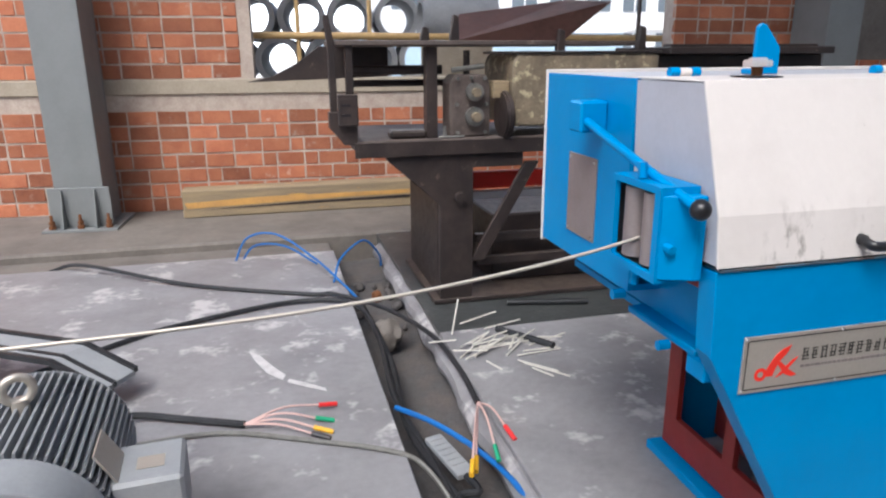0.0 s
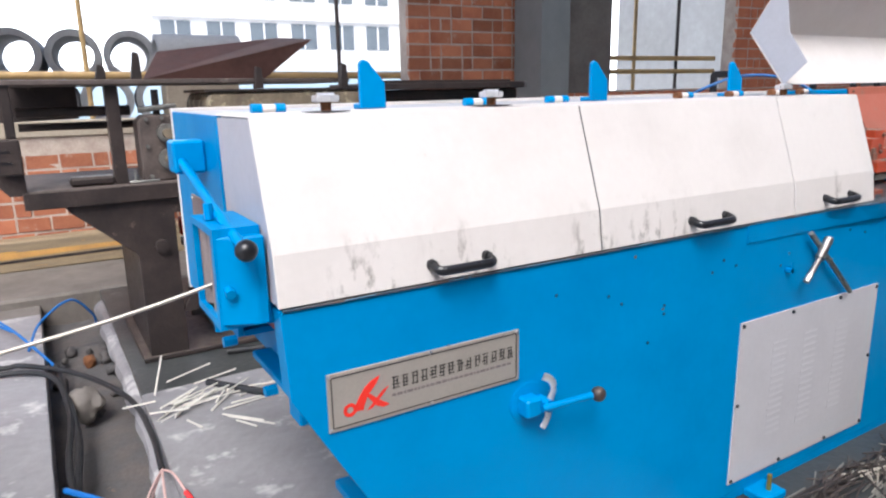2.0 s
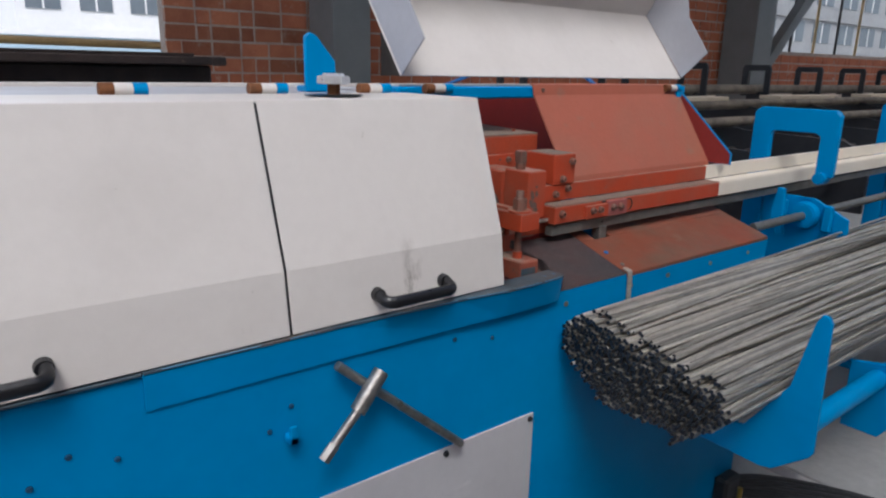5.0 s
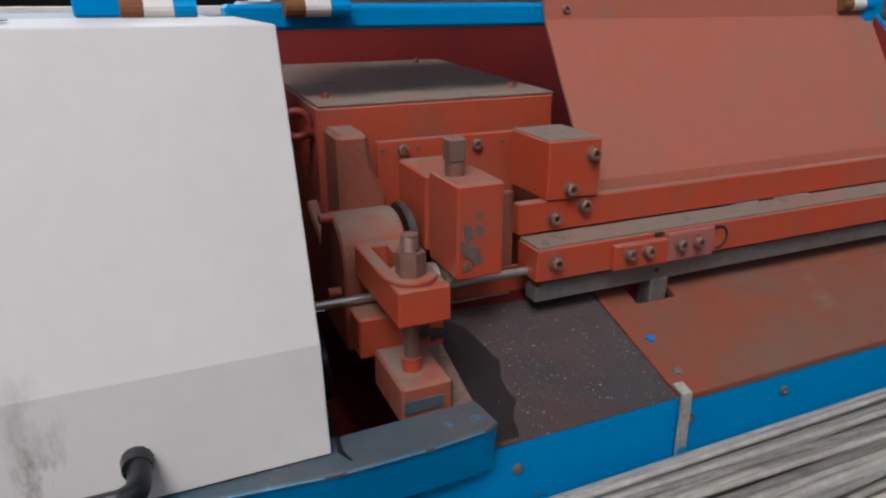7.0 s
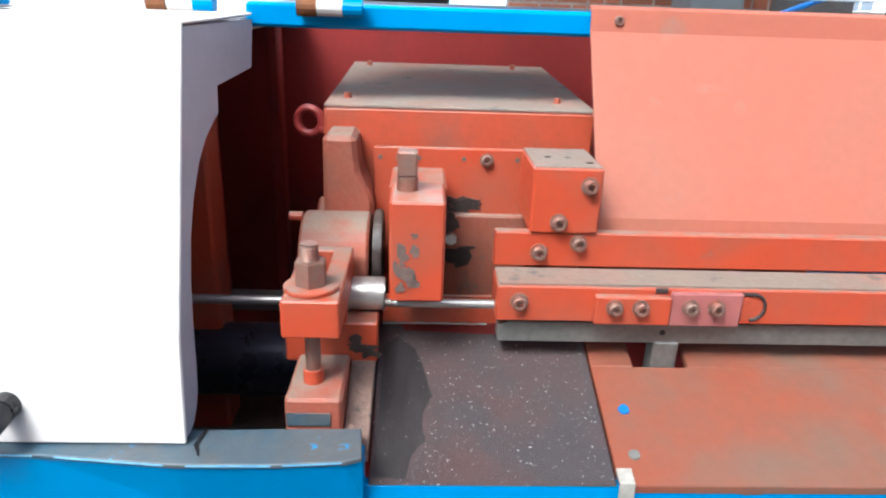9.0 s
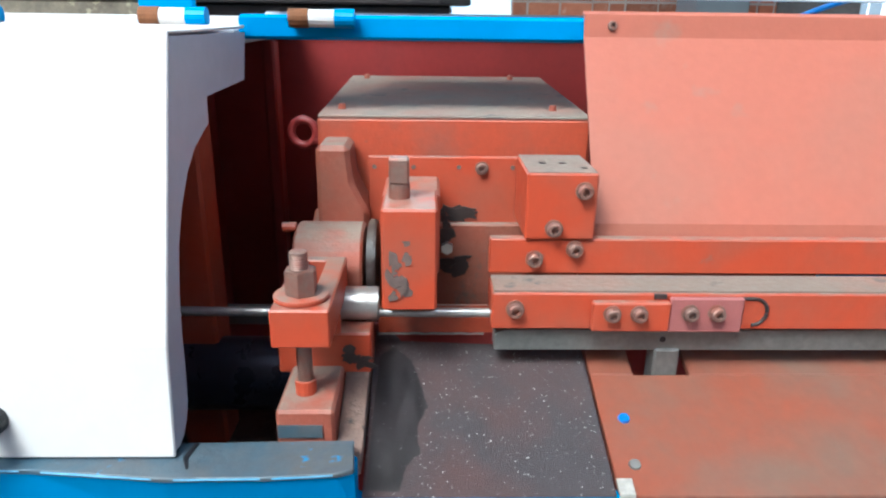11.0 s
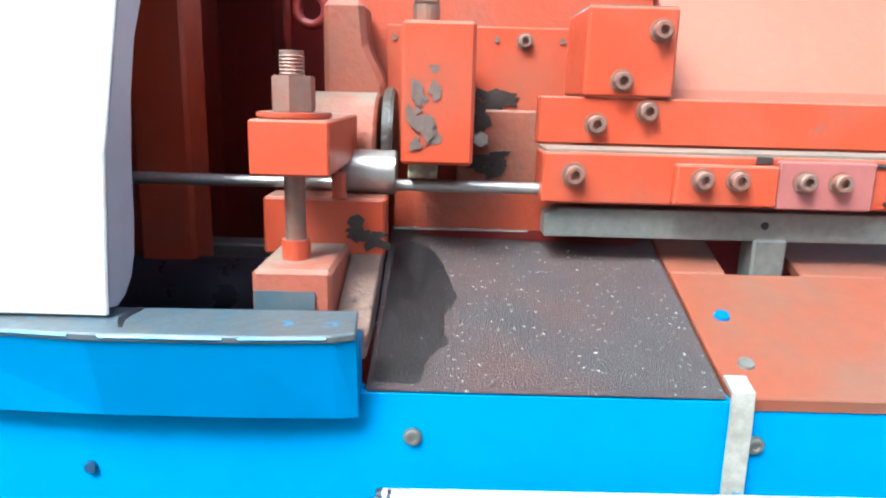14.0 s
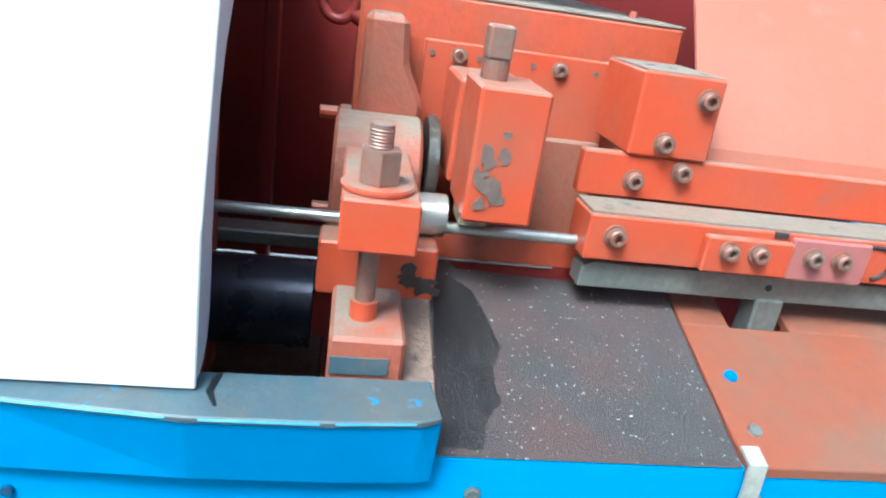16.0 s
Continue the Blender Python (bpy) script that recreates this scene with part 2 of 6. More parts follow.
CREAM = mat("cream_beam_paint", (0.74, 0.68, 0.58), 0.4, 0, (0.66, 0.60, 0.50), 6, 0.5, 60, 0.06, 0.03, (0.45, 0.38, 0.3), 20, 0.74)
DATA = mat("dull_data_plate", (0.27, 0.23, 0.225), 0.45, 0.3, (0.22, 0.185, 0.18), 8, 0.6, 120, 0.15, 0.05)
CHIP = mat("bare_chipped_edge", (0.12, 0.30, 0.44), 0.35, 0.3, (0.05, 0.25, 0.45), 40, 0.7, 120, 0.2, 0.1)
ORANGE = mat("orange_paint_streak", (0.60, 0.33, 0.09), 0.7, 0, (0.45, 0.26, 0.10), 6, 0.8, 60, 0.3, 0.2)
OIL = mat("dark_oil_film", (0.033, 0.024, 0.026), 0.40, 0, (0.062, 0.055, 0.052), 14, 0.7, 700, 0.4, 0.3, (0.40, 0.39, 0.37), 210, 0.67)
CHIP_DARK = mat("chipped_brown_primer", (0.16, 0.105, 0.088), 0.7, 0, (0.09, 0.06, 0.05), 30, 0.6, 120, 0.3, 0.1)
SCREW_BLUE = mat("dark_blue_screw", (0.01, 0.075, 0.17), 0.45, 0.2, (0.03, 0.05, 0.08), 30, 0.6, 120, 0.2, 0.05)
STRAP = mat("worn_bare_strap", (0.52, 0.49, 0.43), 0.45, 0.3, (0.30, 0.27, 0.23), 40, 0.8, 150, 0.3, 0.1, (0.02, 0.28, 0.55), 22, 0.62)
INK = mat("black_print", (0.05, 0.045, 0.04), 0.6, 0, None, 20, 0.3, 90, 0.05, 0)
COPPER_PINK = mat("pale_pink_wire", (0.62, 0.42, 0.38), 0.5, 0, None, 20, 0.4, 90, 0.05, 0)
SOIL = mat("trench_soil", (0.082, 0.080, 0.082), 0.95, 0, (0.12, 0.10, 0.09), 6, 0.8, 50, 0.4, 0.6, (0.27, 0.17, 0.11), 9, 0.70)
PALE_STICK = mat("pale_offcut", (0.62, 0.60, 0.54), 0.6, 0, None, 20, 0.4, 90, 0.1, 0.05)
ROOFING = mat("unseen_roof_sheet", (0.35, 0.36, 0.38), 0.6, 0, None, 2, 0.5, 20, 0.1, 0.05)
FAR_GREY = mat("weathered_grey_facade", (0.30, 0.31, 0.32), 0.85, 0, (0.22, 0.225, 0.23), 0.25, 0.8, 2, 0.15, 0)
RACK_BLACK = mat("black_rack_steel", (0.012, 0.014, 0.018), 0.45, 0.2, (0.03, 0.03, 0.034), 9, 0.7, 60, 0.3, 0.15)
FACADE = mat("far_facade_plaster", (0.80, 0.80, 0.80), 0.8, 0, (0.70, 0.71, 0.72), 0.2, 0.6, 3, 0.1, 0)
WINDOW_DARK = mat("far_window_glass", (0.16, 0.19, 0.22), 0.15, 0, None, 1, 0.4, 5, 0.1, 0)
YARD = mat("yard_ground", (0.62, 0.60, 0.57), 0.9, 0, (0.52, 0.50, 0.47), 0.15, 0.7, 4, 0.2, 0.1)
COL = {k: mat(k + "_heatshrink", c, 0.45, 0, None, 20, 0.3, 90, 0.05, 0) for k, c in
       dict(red=(0.70, 0.03, 0.03), green=(0.02, 0.32, 0.16), yellow=(0.75, 0.42, 0.02), black=(0.03, 0.03, 0.035)).items()}
BLUE_HOSE = mat("blue_air_hose", (0.01, 0.13, 0.42), 0.4, 0, None, 20, 0.3, 90, 0.05, 0)


# ---------- mesh helpers ----------
def link(name, bm, material, parent=None, label="", smooth=False):
    me = bpy.data.meshes.new(name)
    bmesh.ops.recalc_face_normals(bm, faces=bm.faces)
    bm.to_mesh(me)
    bm.free()
    me.materials.append(material)
    if smooth:
        for p in me.polygons:
            p.use_smooth = True
        me.set_sharp_from_angle(angle=radians(40))
    ob = new(name, me)
    if parent is not None:
        ob.parent = parent
        ob.matrix_parent_inverse = parent.matrix_basis.inverted()
    if label:
        ob["label"] = label
    return ob


def part(name, bm, material, parent, label="", smooth=False):
    return link(name, bm, material, parent, label, smooth)


def thing(name, at, label, category, group="", kind=""):
    ob = new(name)
    ob.empty_display_size = 0.1
    ob.matrix_basis = Matrix.Translation(at)
    return tagged(ob, label, category, group, kind)


def bevel(bm, w, seg=1):
    if w:
        bmesh.ops.bevel(bm, geom=list(bm.edges), offset=w, segments=seg, profile=0.7, affect="EDGES", clamp_overlap=True)
    return bm


def box(x0, x1, y0, y1, z0, z1, b=0.0, seg=1, bm=None):
    one = bmesh.new()
    bmesh.ops.create_cube(one, size=1, matrix=Matrix.Translation(((x0 + x1) / 2, (y0 + y1) / 2, (z0 + z1) / 2)) @ Matrix.Diagonal((x1 - x0, y1 - y0, z1 - z0, 1)))
    bevel(one, b, seg)
    return join(bm, one)


def join(bm, one):
    if bm is None:
        return one
    me = bpy.data.meshes.new("tmp")
    one.to_mesh(me)
    one.free()
    bm.from_mesh(me)
    bpy.data.meshes.remove(me)
    return bm


def prism(pts, axis, a, b, bev=0.0, bm=None):
    """A polygon, given in the two axes other than axis, pushed from a to b along it."""
    one = bmesh.new()

    def put(p, v):
        return {"x": (v, p[0], p[1]), "y": (p[0], v, p[1]), "z": (p[0], p[1], v)}[axis]
    lo = [one.verts.new(put(p, a)) for p in pts]
    hi = [one.verts.new(put(p, b)) for p in pts]
    one.faces.new(lo), one.faces.new(hi[::-1])
    for i in range(len(pts)):
        j = (i + 1) % len(pts)
        one.faces.new((lo[i], hi[i], hi[j], lo[j]))
    bmesh.ops.recalc_face_normals(one, faces=one.faces)
    bevel(one, bev)
    return join(bm, one)


def cyl(p, q, r, r2=None, seg=16, bev=0.0, bm=None):
    p, q = Vector(p), Vector(q)
    one = bmesh.new()
    d = q - p
    m = Matrix.Translation((p + q) / 2) @ d.to_track_quat("Z", "Y").to_matrix().to_4x4()
    bmesh.ops.create_cone(one, cap_ends=True, segments=seg, radius1=r, radius2=r if r2 is None else r2, depth=d.length, matrix=m)
    if bev:
        bmesh.ops.bevel(one, geom=[e for e in one.edges if any(len(f.verts) > 4 for f in e.link_faces)], offset=bev, segments=2, affect="EDGES")
    return join(bm, one)


def ball(c, r, bm=None, squash=1.0):
    one = bmesh.new()
    bmesh.ops.create_uvsphere(one, u_segments=18, v_segments=12, radius=r, matrix=Matrix.Translation(c) @ Matrix.Diagonal((1, 1, squash, 1)))
    return join(bm, one)


def ring(c, axis, R, r, seg=28, tube=8, bm=None):
    one = bmesh.new()
    q = Vector(axis).to_track_quat("Z", "Y").to_matrix()
    grid = []
    for i in range(seg):
        a = 2 * math.pi * i / seg
        grid.append([one.verts.new(Vector(c) + q @ Vector(((R + r * math.cos(b)) * math.cos(a), (R + r * math.cos(b)) * math.sin(a), r * math.sin(b))))
                     for b in (2 * math.pi * j / tube for j in range(tube))])
    for i in range(seg):
        for j in range(tube):
            one.faces.new((grid[i][j], grid[(i + 1) % seg][j], grid[(i + 1) % seg][(j + 1) % tube], grid[i][(j + 1) % tube]))
    return join(bm, one)


def hose(pts, r, seg=8, steps=6, bm=None, close=True):
    """A round tube through the points, smoothly (Catmull-Rom)."""
    P = [Vector(p) for p in pts]
    P = [P[0] * 2 - P[1]] + P + [P[-1] * 2 - P[-2]]
    line = []
    for i in range(1, len(P) - 2):
        for k in range(steps):
            t = k / steps
            a, b, c, d = P[i - 1:i + 3]
            line.append(0.5 * (2 * b + (c - a) * t + (2 * a - 5 * b + 4 * c - d) * t * t + (3 * b - a - 3 * c + d) * t ** 3))
    line.append(P[-2])
    one = bmesh.new()
    rings = []
    for i, p in enumerate(line):
        d = (line[min(i + 1, len(line) - 1)] - line[max(i - 1, 0)]).normalized()
        u = d.cross(Vector((0.03, 0.02, 1))).normalized()
        v = d.cross(u)
        rings.append([one.verts.new(p + r * (u * math.cos(a) + v * math.sin(a))) for a in (2 * math.pi * j / seg for j in range(seg))])
    for a, b in zip(rings, rings[1:]):
        for j in range(seg):
            one.faces.new((a[j], a[(j + 1) % seg], b[(j + 1) % seg], b[j]))
    one.faces.new(rings[0]), one.faces.new(rings[-1][::-1])
    return join(bm, one)


def strip(profile, axis, a, b, t, bm=None):
    """A folded sheet of thickness t: an open profile pushed along the axis."""
    n = []
    for i in range(len(profile)):
        p, q = Vector(profile[max(i - 1, 0)]), Vector(profile[min(i + 1, len(profile) - 1)])
        d = (q - p).normalized()
        n.append(Vector((-d.y, d.x)))
    pts = [tuple(p) for p in profile] + [tuple(Vector(p) + m * t) for p, m in zip(profile, n)][::-1]
    return prism(pts, axis, a, b, 0, bm)


def frame_panel(axis, at, th, outer, holes, bm=None):
    """A flat plate (rect outer u0,u1,v0,v1) with rect holes, built of strips."""
    u0, u1, v0, v1 = outer
    us = sorted({u0, u1, *[h[0] for h in holes], *[h[1] for h in holes]})
    vs = sorted({v0, v1, *[h[2] for h in holes], *[h[3] for h in holes]})
    one = bmesh.new()
    keep = {}
    for i in range(len(us) - 1):
        for j in range(len(vs) - 1):
            cu, cv = (us[i] + us[i + 1]) / 2, (vs[j] + vs[j + 1]) / 2
            keep[i, j] = not any(h[0] < cu < h[1] and h[2] < cv < h[3] for h in holes)

    def put(u, v, w):
        return {"x": (w, u, v), "y": (u, w, v), "z": (u, v, w)}[axis]
    vert = {}

    def V(i, j, k):
        if (i, j, k) not in vert:
            vert[i, j, k] = one.verts.new(put(us[i], vs[j], at + (th if k else 0)))
        return vert[i, j, k]
    for (i, j), on in keep.items():
        if not on:
            continue
        for k in (0, 1):
            one.faces.new([V(i, j, k), V(i + 1, j, k), V(i + 1, j + 1, k), V(i, j + 1, k)])
        for di, dj, a, b in ((-1, 0, (i, j), (i, j + 1)), (1, 0, (i + 1, j), (i + 1, j + 1)), (0, -1, (i, j), (i + 1, j)), (0, 1, (i, j + 1), (i + 1, j + 1))):
            if not keep.get((i + di, j + dj), False):
                one.faces.new([V(*a, 0), V(*b, 0), V(*b, 1), V(*a, 1)])
    return join(bm, one)


def cap_screw(c, d, r, h, parent, name="socket_bolt", material=None):
    """A socket head cap screw with a washer: seat at c, head out along d."""
    c, d = Vector(c), Vector(d).normalized()
    bm = cyl(c, c + d * h * 0.18, r * 1.3, seg=18)
    one = bmesh.new()
    q = d.to_track_quat("Z", "Y").to_matrix()
    loops = []
    for rad, z, n in ((r, h * 0.18, 18), (r, h * 0.9, 18), (r * 0.88, h, 18), (r * 0.52, h, 18), (r * 0.5, h * 0.45, 18)):
        loops.append([one.verts.new(c + q @ Vector((rad * math.cos(2 * math.pi * i / n), rad * math.sin(2 * math.pi * i / n), z))) for i in range(n)])
    for a, b in zip(loops, loops[1:]):
        for i in range(18):
            one.faces.new((a[i], a[(i + 1) % 18], b[(i + 1) % 18], b[i]))
    one.faces.new(loops[-1])
    join(bm, one)
    return part(name, bm, material or BOLT, parent)


def hex_nut(c, r, h, bm=None, axis=(0, 0, 1)):
    c = Vector(c)
    return cyl(c, c + Vector(axis) * h, r, seg=6, bev=r * 0.06, bm=bm)


# ---------- setting ----------
SLOPE = -0.065
WALL0 = 5.35


def wall_y(x):
    return WALL0 + SLOPE * (x + 2.0)


WALL_M = Matrix.Translation((-2.0, WALL0, 0)) @ Matrix.Rotation(math.atan(SLOPE), 4, "Z")  # wall frame: u along, v behind, z up


def setting(name, bm, material, label, category):
    return tagged(link(name, bm, material), label, category, "", "structure")


# ground slabs with an open cable trench between them
TR_L, TR_R = -0.55, -0.17
bm = box(-14, TR_L, -8, 3.7, -0.3, 0, 0.004)
setting("floor", bm, CONCRETE, "dark oil-stained grey concrete floor slab beside the trench", "floor")
bm = box(1.30, 3.03, -8, 0.5, -0.3, 0.0, 0.003)
setting("floor_oily", bm, CONCRETE_OILY, "dark oily concrete floor under the scrap rods", "floor")
bm = box(1.30, 3.45, 0.501, 4.1, -0.3, 0.0, 0.003)
setting("floor_rear", bm, CONCRETE, "grey concrete floor behind the machine", "floor")
# darker slab: grease plus the old machine's shadow, both in the colour
bm = box(TR_R, 1.299, 2.02, 4.1, -0.3, 0, 0.004)
setting("floor_greasy", bm, CONCRETE_OILY, "greasy floor round the old machine, darkened for its shadow too", "floor")
bm = box(TR_R, 1.299, -8, 2.019, -0.3, 0, 0.004)
setting("floor_machine", bm, CONCRETE, "grey concrete floor with pale scuffs under the machine", "floor")
bm = box(3.031, 3.45, -8, -0.181, -0.3, 0.0, 0.003)
setting("floor_oily_edge", bm, CONCRETE, "grey oil-stained concrete floor below the black cables", "floor")
bm = box(3.031, 3.45, -0.18, 0.5, -0.3, 0.0, 0.003)
setting("floor_edge", bm, CONCRETE_YARD, "pale grey concrete floor strip at the machine corner", "floor")
bm = box(3.53, 20, -8, 4.1, -0.3, 0.0, 0.003)
setting("floor_yard", bm, CONCRETE_YARD, "pale grey concrete floor with a dark joint", "floor")
bm = box(3.45, 3.53, -8, 4.1, -0.3, -0.012)
setting("floor_joint", bm, CONCRETE, "dark sunken joint between two floor slabs", "floor joint")
bm = box(-14, TR_L, 3.7, 4.15, -0.3, -0.05, 0.01)
setting("floor_strip", bm, CONCRETE_PALE, "broken pale concrete strip at the slab edge", "floor")
bm = box(-14, 20, 4.1, 5.9, -0.3, 0.015, 0.02)
setting("plinth", bm, CONCRETE_PALE, "pale dusty concrete plinth along the brick wall", "plinth")
bm = bmesh.new()
bmesh.ops.create_grid(bm, x_segments=6, y_segments=60, size=0.5, matrix=Matrix.Translation((-0.36, -1.95, -0.2)) @ Matrix.Diagonal((0.6, 12.3, 1, 1)))
for v in bm.verts:
    v.co.z += 0.05 * noise.noise(v.co * 4)
setting("trench", bm, SOIL, "open cable trench with brown soil and rubble", "trench")
bm = bmesh.new()
bmesh.ops.create_grid(bm, x_segments=2, y_segments=2, size=0.5, matrix=Matrix.Translation((0, 0, -0.32)) @ Matrix.Diagonal((3000, 3000, 1, 1)))
setting("ground", bm, YARD, "bright dusty open yard outside the shed", "ground")
# unseen roof: two sheets with a gap, placed to steer light onto the machine
bm = box(-1.5, 22, -1.2, 7.0, 6.6, 6.8)
setting("ceiling", bm, ROOFING, "unseen grey roof sheet added to shade the machine", "ceiling")
bm = box(-1.5, 22, -10, -4.6, 6.6, 6.8)
setting("ceiling_front", bm, ROOFING, "unseen grey roof sheet added in front, a light gap between", "ceiling")

# unseen wall, invented to keep low front light off the blue panel
bm = box(-10, 22, -6.2, -6.0, -0.1, 5.0)
setting("wall_south", bm, MORTAR, "unseen plain wall added to block low light from the front", "wall")

# back wall: backing of mortar with openings, bricks on its face
H_SILL, COURSE, BRICK_L = 1.05, 0.129, 0.25
BAND_T = 0.13
U = lambda x: (x + 2.0) / math.cos(math.atan(SLOPE))
OPEN = [(U(-1.04), U(2.95), H_SILL + BAND_T, 5.5), (U(5.58), U(7.7), 1.32, 5.5), (U(11.6), U(16.0), 1.74, 5.5)]
bm = frame_panel("y", 0.006, 0.22, (U(-12), U(20), -0.1, 6.6), OPEN)
wall = setting("wall_north", bm, MORTAR, "red fired-brick wall with large unglazed openings", "wall")
wall.matrix_basis = WALL_M
bm = box(U(-12), U(5.3), -0.015, 0.25, H_SILL, H_SILL + BAND_T, 0.008)
bm = part("trim", bm, BAND, wall, "pale concrete sill band")
bm.matrix_parent_inverse = Matrix()
bm = box(U(4.95), U(5.58), -0.006, 0.22, 1.3, 3.2, 0.01)
part("plaster", bm, CONCRETE_PALE, wall, "smeared grey cement plaster").matrix_parent_inverse = Matrix()


# ---------- steel columns ----------
def column(x, w, d, label, base=True):
    y = wall_y(x) - 0.55
    m = Matrix.Translation((x, y, 0)) @ Matrix.Rotation(math.atan(SLOPE), 4, "Z")
    ob = thing("steel_column", (0, 0, 0), label, "column", "steel columns")
    ob.matrix_basis = m

    def p(name, bm, material, lab=""):
        part(name, bm, material, ob, lab).matrix_parent_inverse = Matrix()
    p("flange", box(0, w, 0, 0.02, 0.03, 6.6, 0.003), COLUMN)
    p("flange", box(0, w, d - 0.02, d, 0.03, 6.6, 0.003), COLUMN)
    p("web", box(0.004, 0.03, 0.02, d - 0.02, 0.03, 6.6), COLUMN)
    p("web", box(w - 0.03, w - 0.004, 0.02, d - 0.02, 0.03, 6.6), COLUMN)
    if base:
        p("base_plate", box(-0.1, w + 0.1, -0.12, d + 0.06, 0.012, 0.035, 0.003), COLUMN)
        p("shoe", box(-0.05, w + 0.05, -0.022, -0.002, 0.035, 0.36, 0.004), COLUMN)
        for u in (0.06, w - 0.06):
            p("stiffener", prism([(-0.11, 0.036), (-0.024, 0.036), (-0.024, 0.34), (-0.05, 0.34)], "x", u - 0.006, u + 0.006), COLUMN)
        for u in (-0.03, w / 2, w + 0.03):
            b = cyl((u, -0.07, 0.03), (u, -0.07, 0.15), 0.012)
            hex_nut((u, -0.07, 0.036), 0.028, 0.03, b)
            hex_nut((u, -0.07, 0.075), 0.024, 0.025, b)
            p("anchor_bolt", b, RUST, "rusty anchor bolt with nuts")
    return ob


column(-2.66, 0.37, 0.42, "grey painted steel column on a bolted base against the brick wall")
column(4.15, 0.36, 0.5, "grey painted steel column in front of a brick pier")
col_c = column(10.38, 0.42, 0.5, "grey painted steel column with a diagonal brace")
b = prism([(0.42, 1.35), (0.62, 1.35), (3.4, 4.4), (3.15, 4.4)], "y", 0.16, 0.3)
part("brace", b, COLUMN, col_c, "diagonal steel brace").matrix_parent_inverse = Matrix()

# ---------- straightening machine ----------
mach = thing("straightening_machine", (1.5, 0.44, 0), "blue and cream steel bar straightening machine on the concrete floor", "machine")
B_BACK = 0.88
# painted shell
part("front_panel", prism([(-0.085, 0.952), (-0.075, 0.76), (0.34, 0.03), (3.155, 0.03), (3.17, 0.912), (2.236, 0.912), (2.236, 0.952)], "y", 0, 0.012, 0.002), BLUE, mach, "scratched sky-blue front panel")
part("back_panel", prism([(0.38, 0.03), (3.135, 0.03), (3.135, 0.69), (0.38, 0.69)], "y", 0.752, 0.764), BLUE, mach)
part("right_end_plate", box(3.14, 3.154, 0.013, B_BACK - 0.013, 0.03, 0.91), BLUE, mach)
part("end_frame", frame_panel("x", 0.35, 0.02, (0.014, 0.77, 0.045, 0.695), [(0.45, 0.70, 0.16, 0.62), (0.1, 0.40, 0.16, 0.62)]), RED_DARK, mach, "maroon end frame with two openings")
part("inner_plate", box(0.55, 0.56, 0.02, 0.86, 0.05, 0.72), RED_DARK, mach)
part("under_plate", box(0.015, 0.36, 0.062, 0.86, 0.70, 0.72), BLUE, mach)
part("recess_plate", box(0.0, 0.013, 0.062, 0.86, 0.735, 0.90), BLUE, mach, "blue recessed end plate")
part("recess_rim", box(-0.045, 0.012, 0.10, 0.40, 0.715, 0.733, 0.003), BLUE, mach)
part("recess_block", box(-0.04, 0.012, 0.064, 0.135, 0.665, 0.714, 0.004), BLUE, mach)
part("front_return", prism([(-0.083, 0.95), (-0.073, 0.762), (0.335, 0.04), (0.348, 0.04), (-0.06, 0.765), (-0.07, 0.95)], "y", 0.0125, 0.06), BLUE, mach)
part("base_rail", prism([(0.305, 0.80), (0.305, -0.02), (0.42, -0.02), (0.42, 0.80)], "z", 0.002, 0.034, 0.003), BLUE, mach, "blue base rail on the floor")
part("base_rail", box(0.43, 3.15, 0.0, 0.06, 0.002, 0.028), BLUE, mach)
part("base_rail", box(0.43, 3.15, 0.80, 0.86, 0.002, 0.028), BLUE, mach)
part("deck", box(-0.08, 1.88, 0.014, 0.86, 0.90, 0.92), RED_DARK, mach)
part("well_floor", box(1.88, 3.13, 0.014, 0.79, 0.70, 0.72), RED_DARK, mach)
part("well_back", box(1.88, 3.13, 0.80, 0.815, 0.72, 1.30), RED_DARK, mach, "maroon primed back of the cutter well")
part("well_side", prism([(0.03, 0.73), (0.03, 0.95), (0.05, 1.06), (0.13, 1.29), (0.80, 1.30), (0.80, 0.73)], "x", 1.88, 1.892), RED_DARK, mach)
part("well_post", box(1.962, 2.022, 0.29, 0.35, 0.73, 1.30, 0.004), RED, mach, "red square post inside the cutter well")
part("well_post", box(2.03, 2.05, 0.62, 0.66, 0.73, 1.30, 0.003), RED_DARK, mach)
part("top_sheet", box(-0.09, 2.06, 0.366, 0.886, 1.305, 1.325, 0.003), GREY_SHEET, mach, "pale grey flat top sheet")
part("top_flange", box(2.063, 3.215, 0.366, 0.415, 1.312, 1.342, 0.004), BLUE, mach, "blue folded top flange")
part("hinge_strip", box(2.085, 3.19, 0.4155, 0.46, 1.316, 1.345, 0.003), GREY_SHEET, mach, "pale hinge strip under the open cover")
part("top_sheet", box(2.063, 3.215, 0.79, 0.886, 1.305, 1.325, 0.003), GREY_SHEET, mach)
part("back_cover", box(-0.095, 3.2, 0.889, 0.902, 0.79, 1.335, 0.002), WHITE, mach, "cream back cover")
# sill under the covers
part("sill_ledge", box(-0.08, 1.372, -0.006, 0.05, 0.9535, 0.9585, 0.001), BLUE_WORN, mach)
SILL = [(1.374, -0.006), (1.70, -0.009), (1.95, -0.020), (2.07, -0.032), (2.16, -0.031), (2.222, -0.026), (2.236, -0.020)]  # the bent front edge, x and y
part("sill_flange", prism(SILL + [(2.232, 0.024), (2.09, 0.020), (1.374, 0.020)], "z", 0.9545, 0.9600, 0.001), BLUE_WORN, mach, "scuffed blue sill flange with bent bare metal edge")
face = bmesh.new()
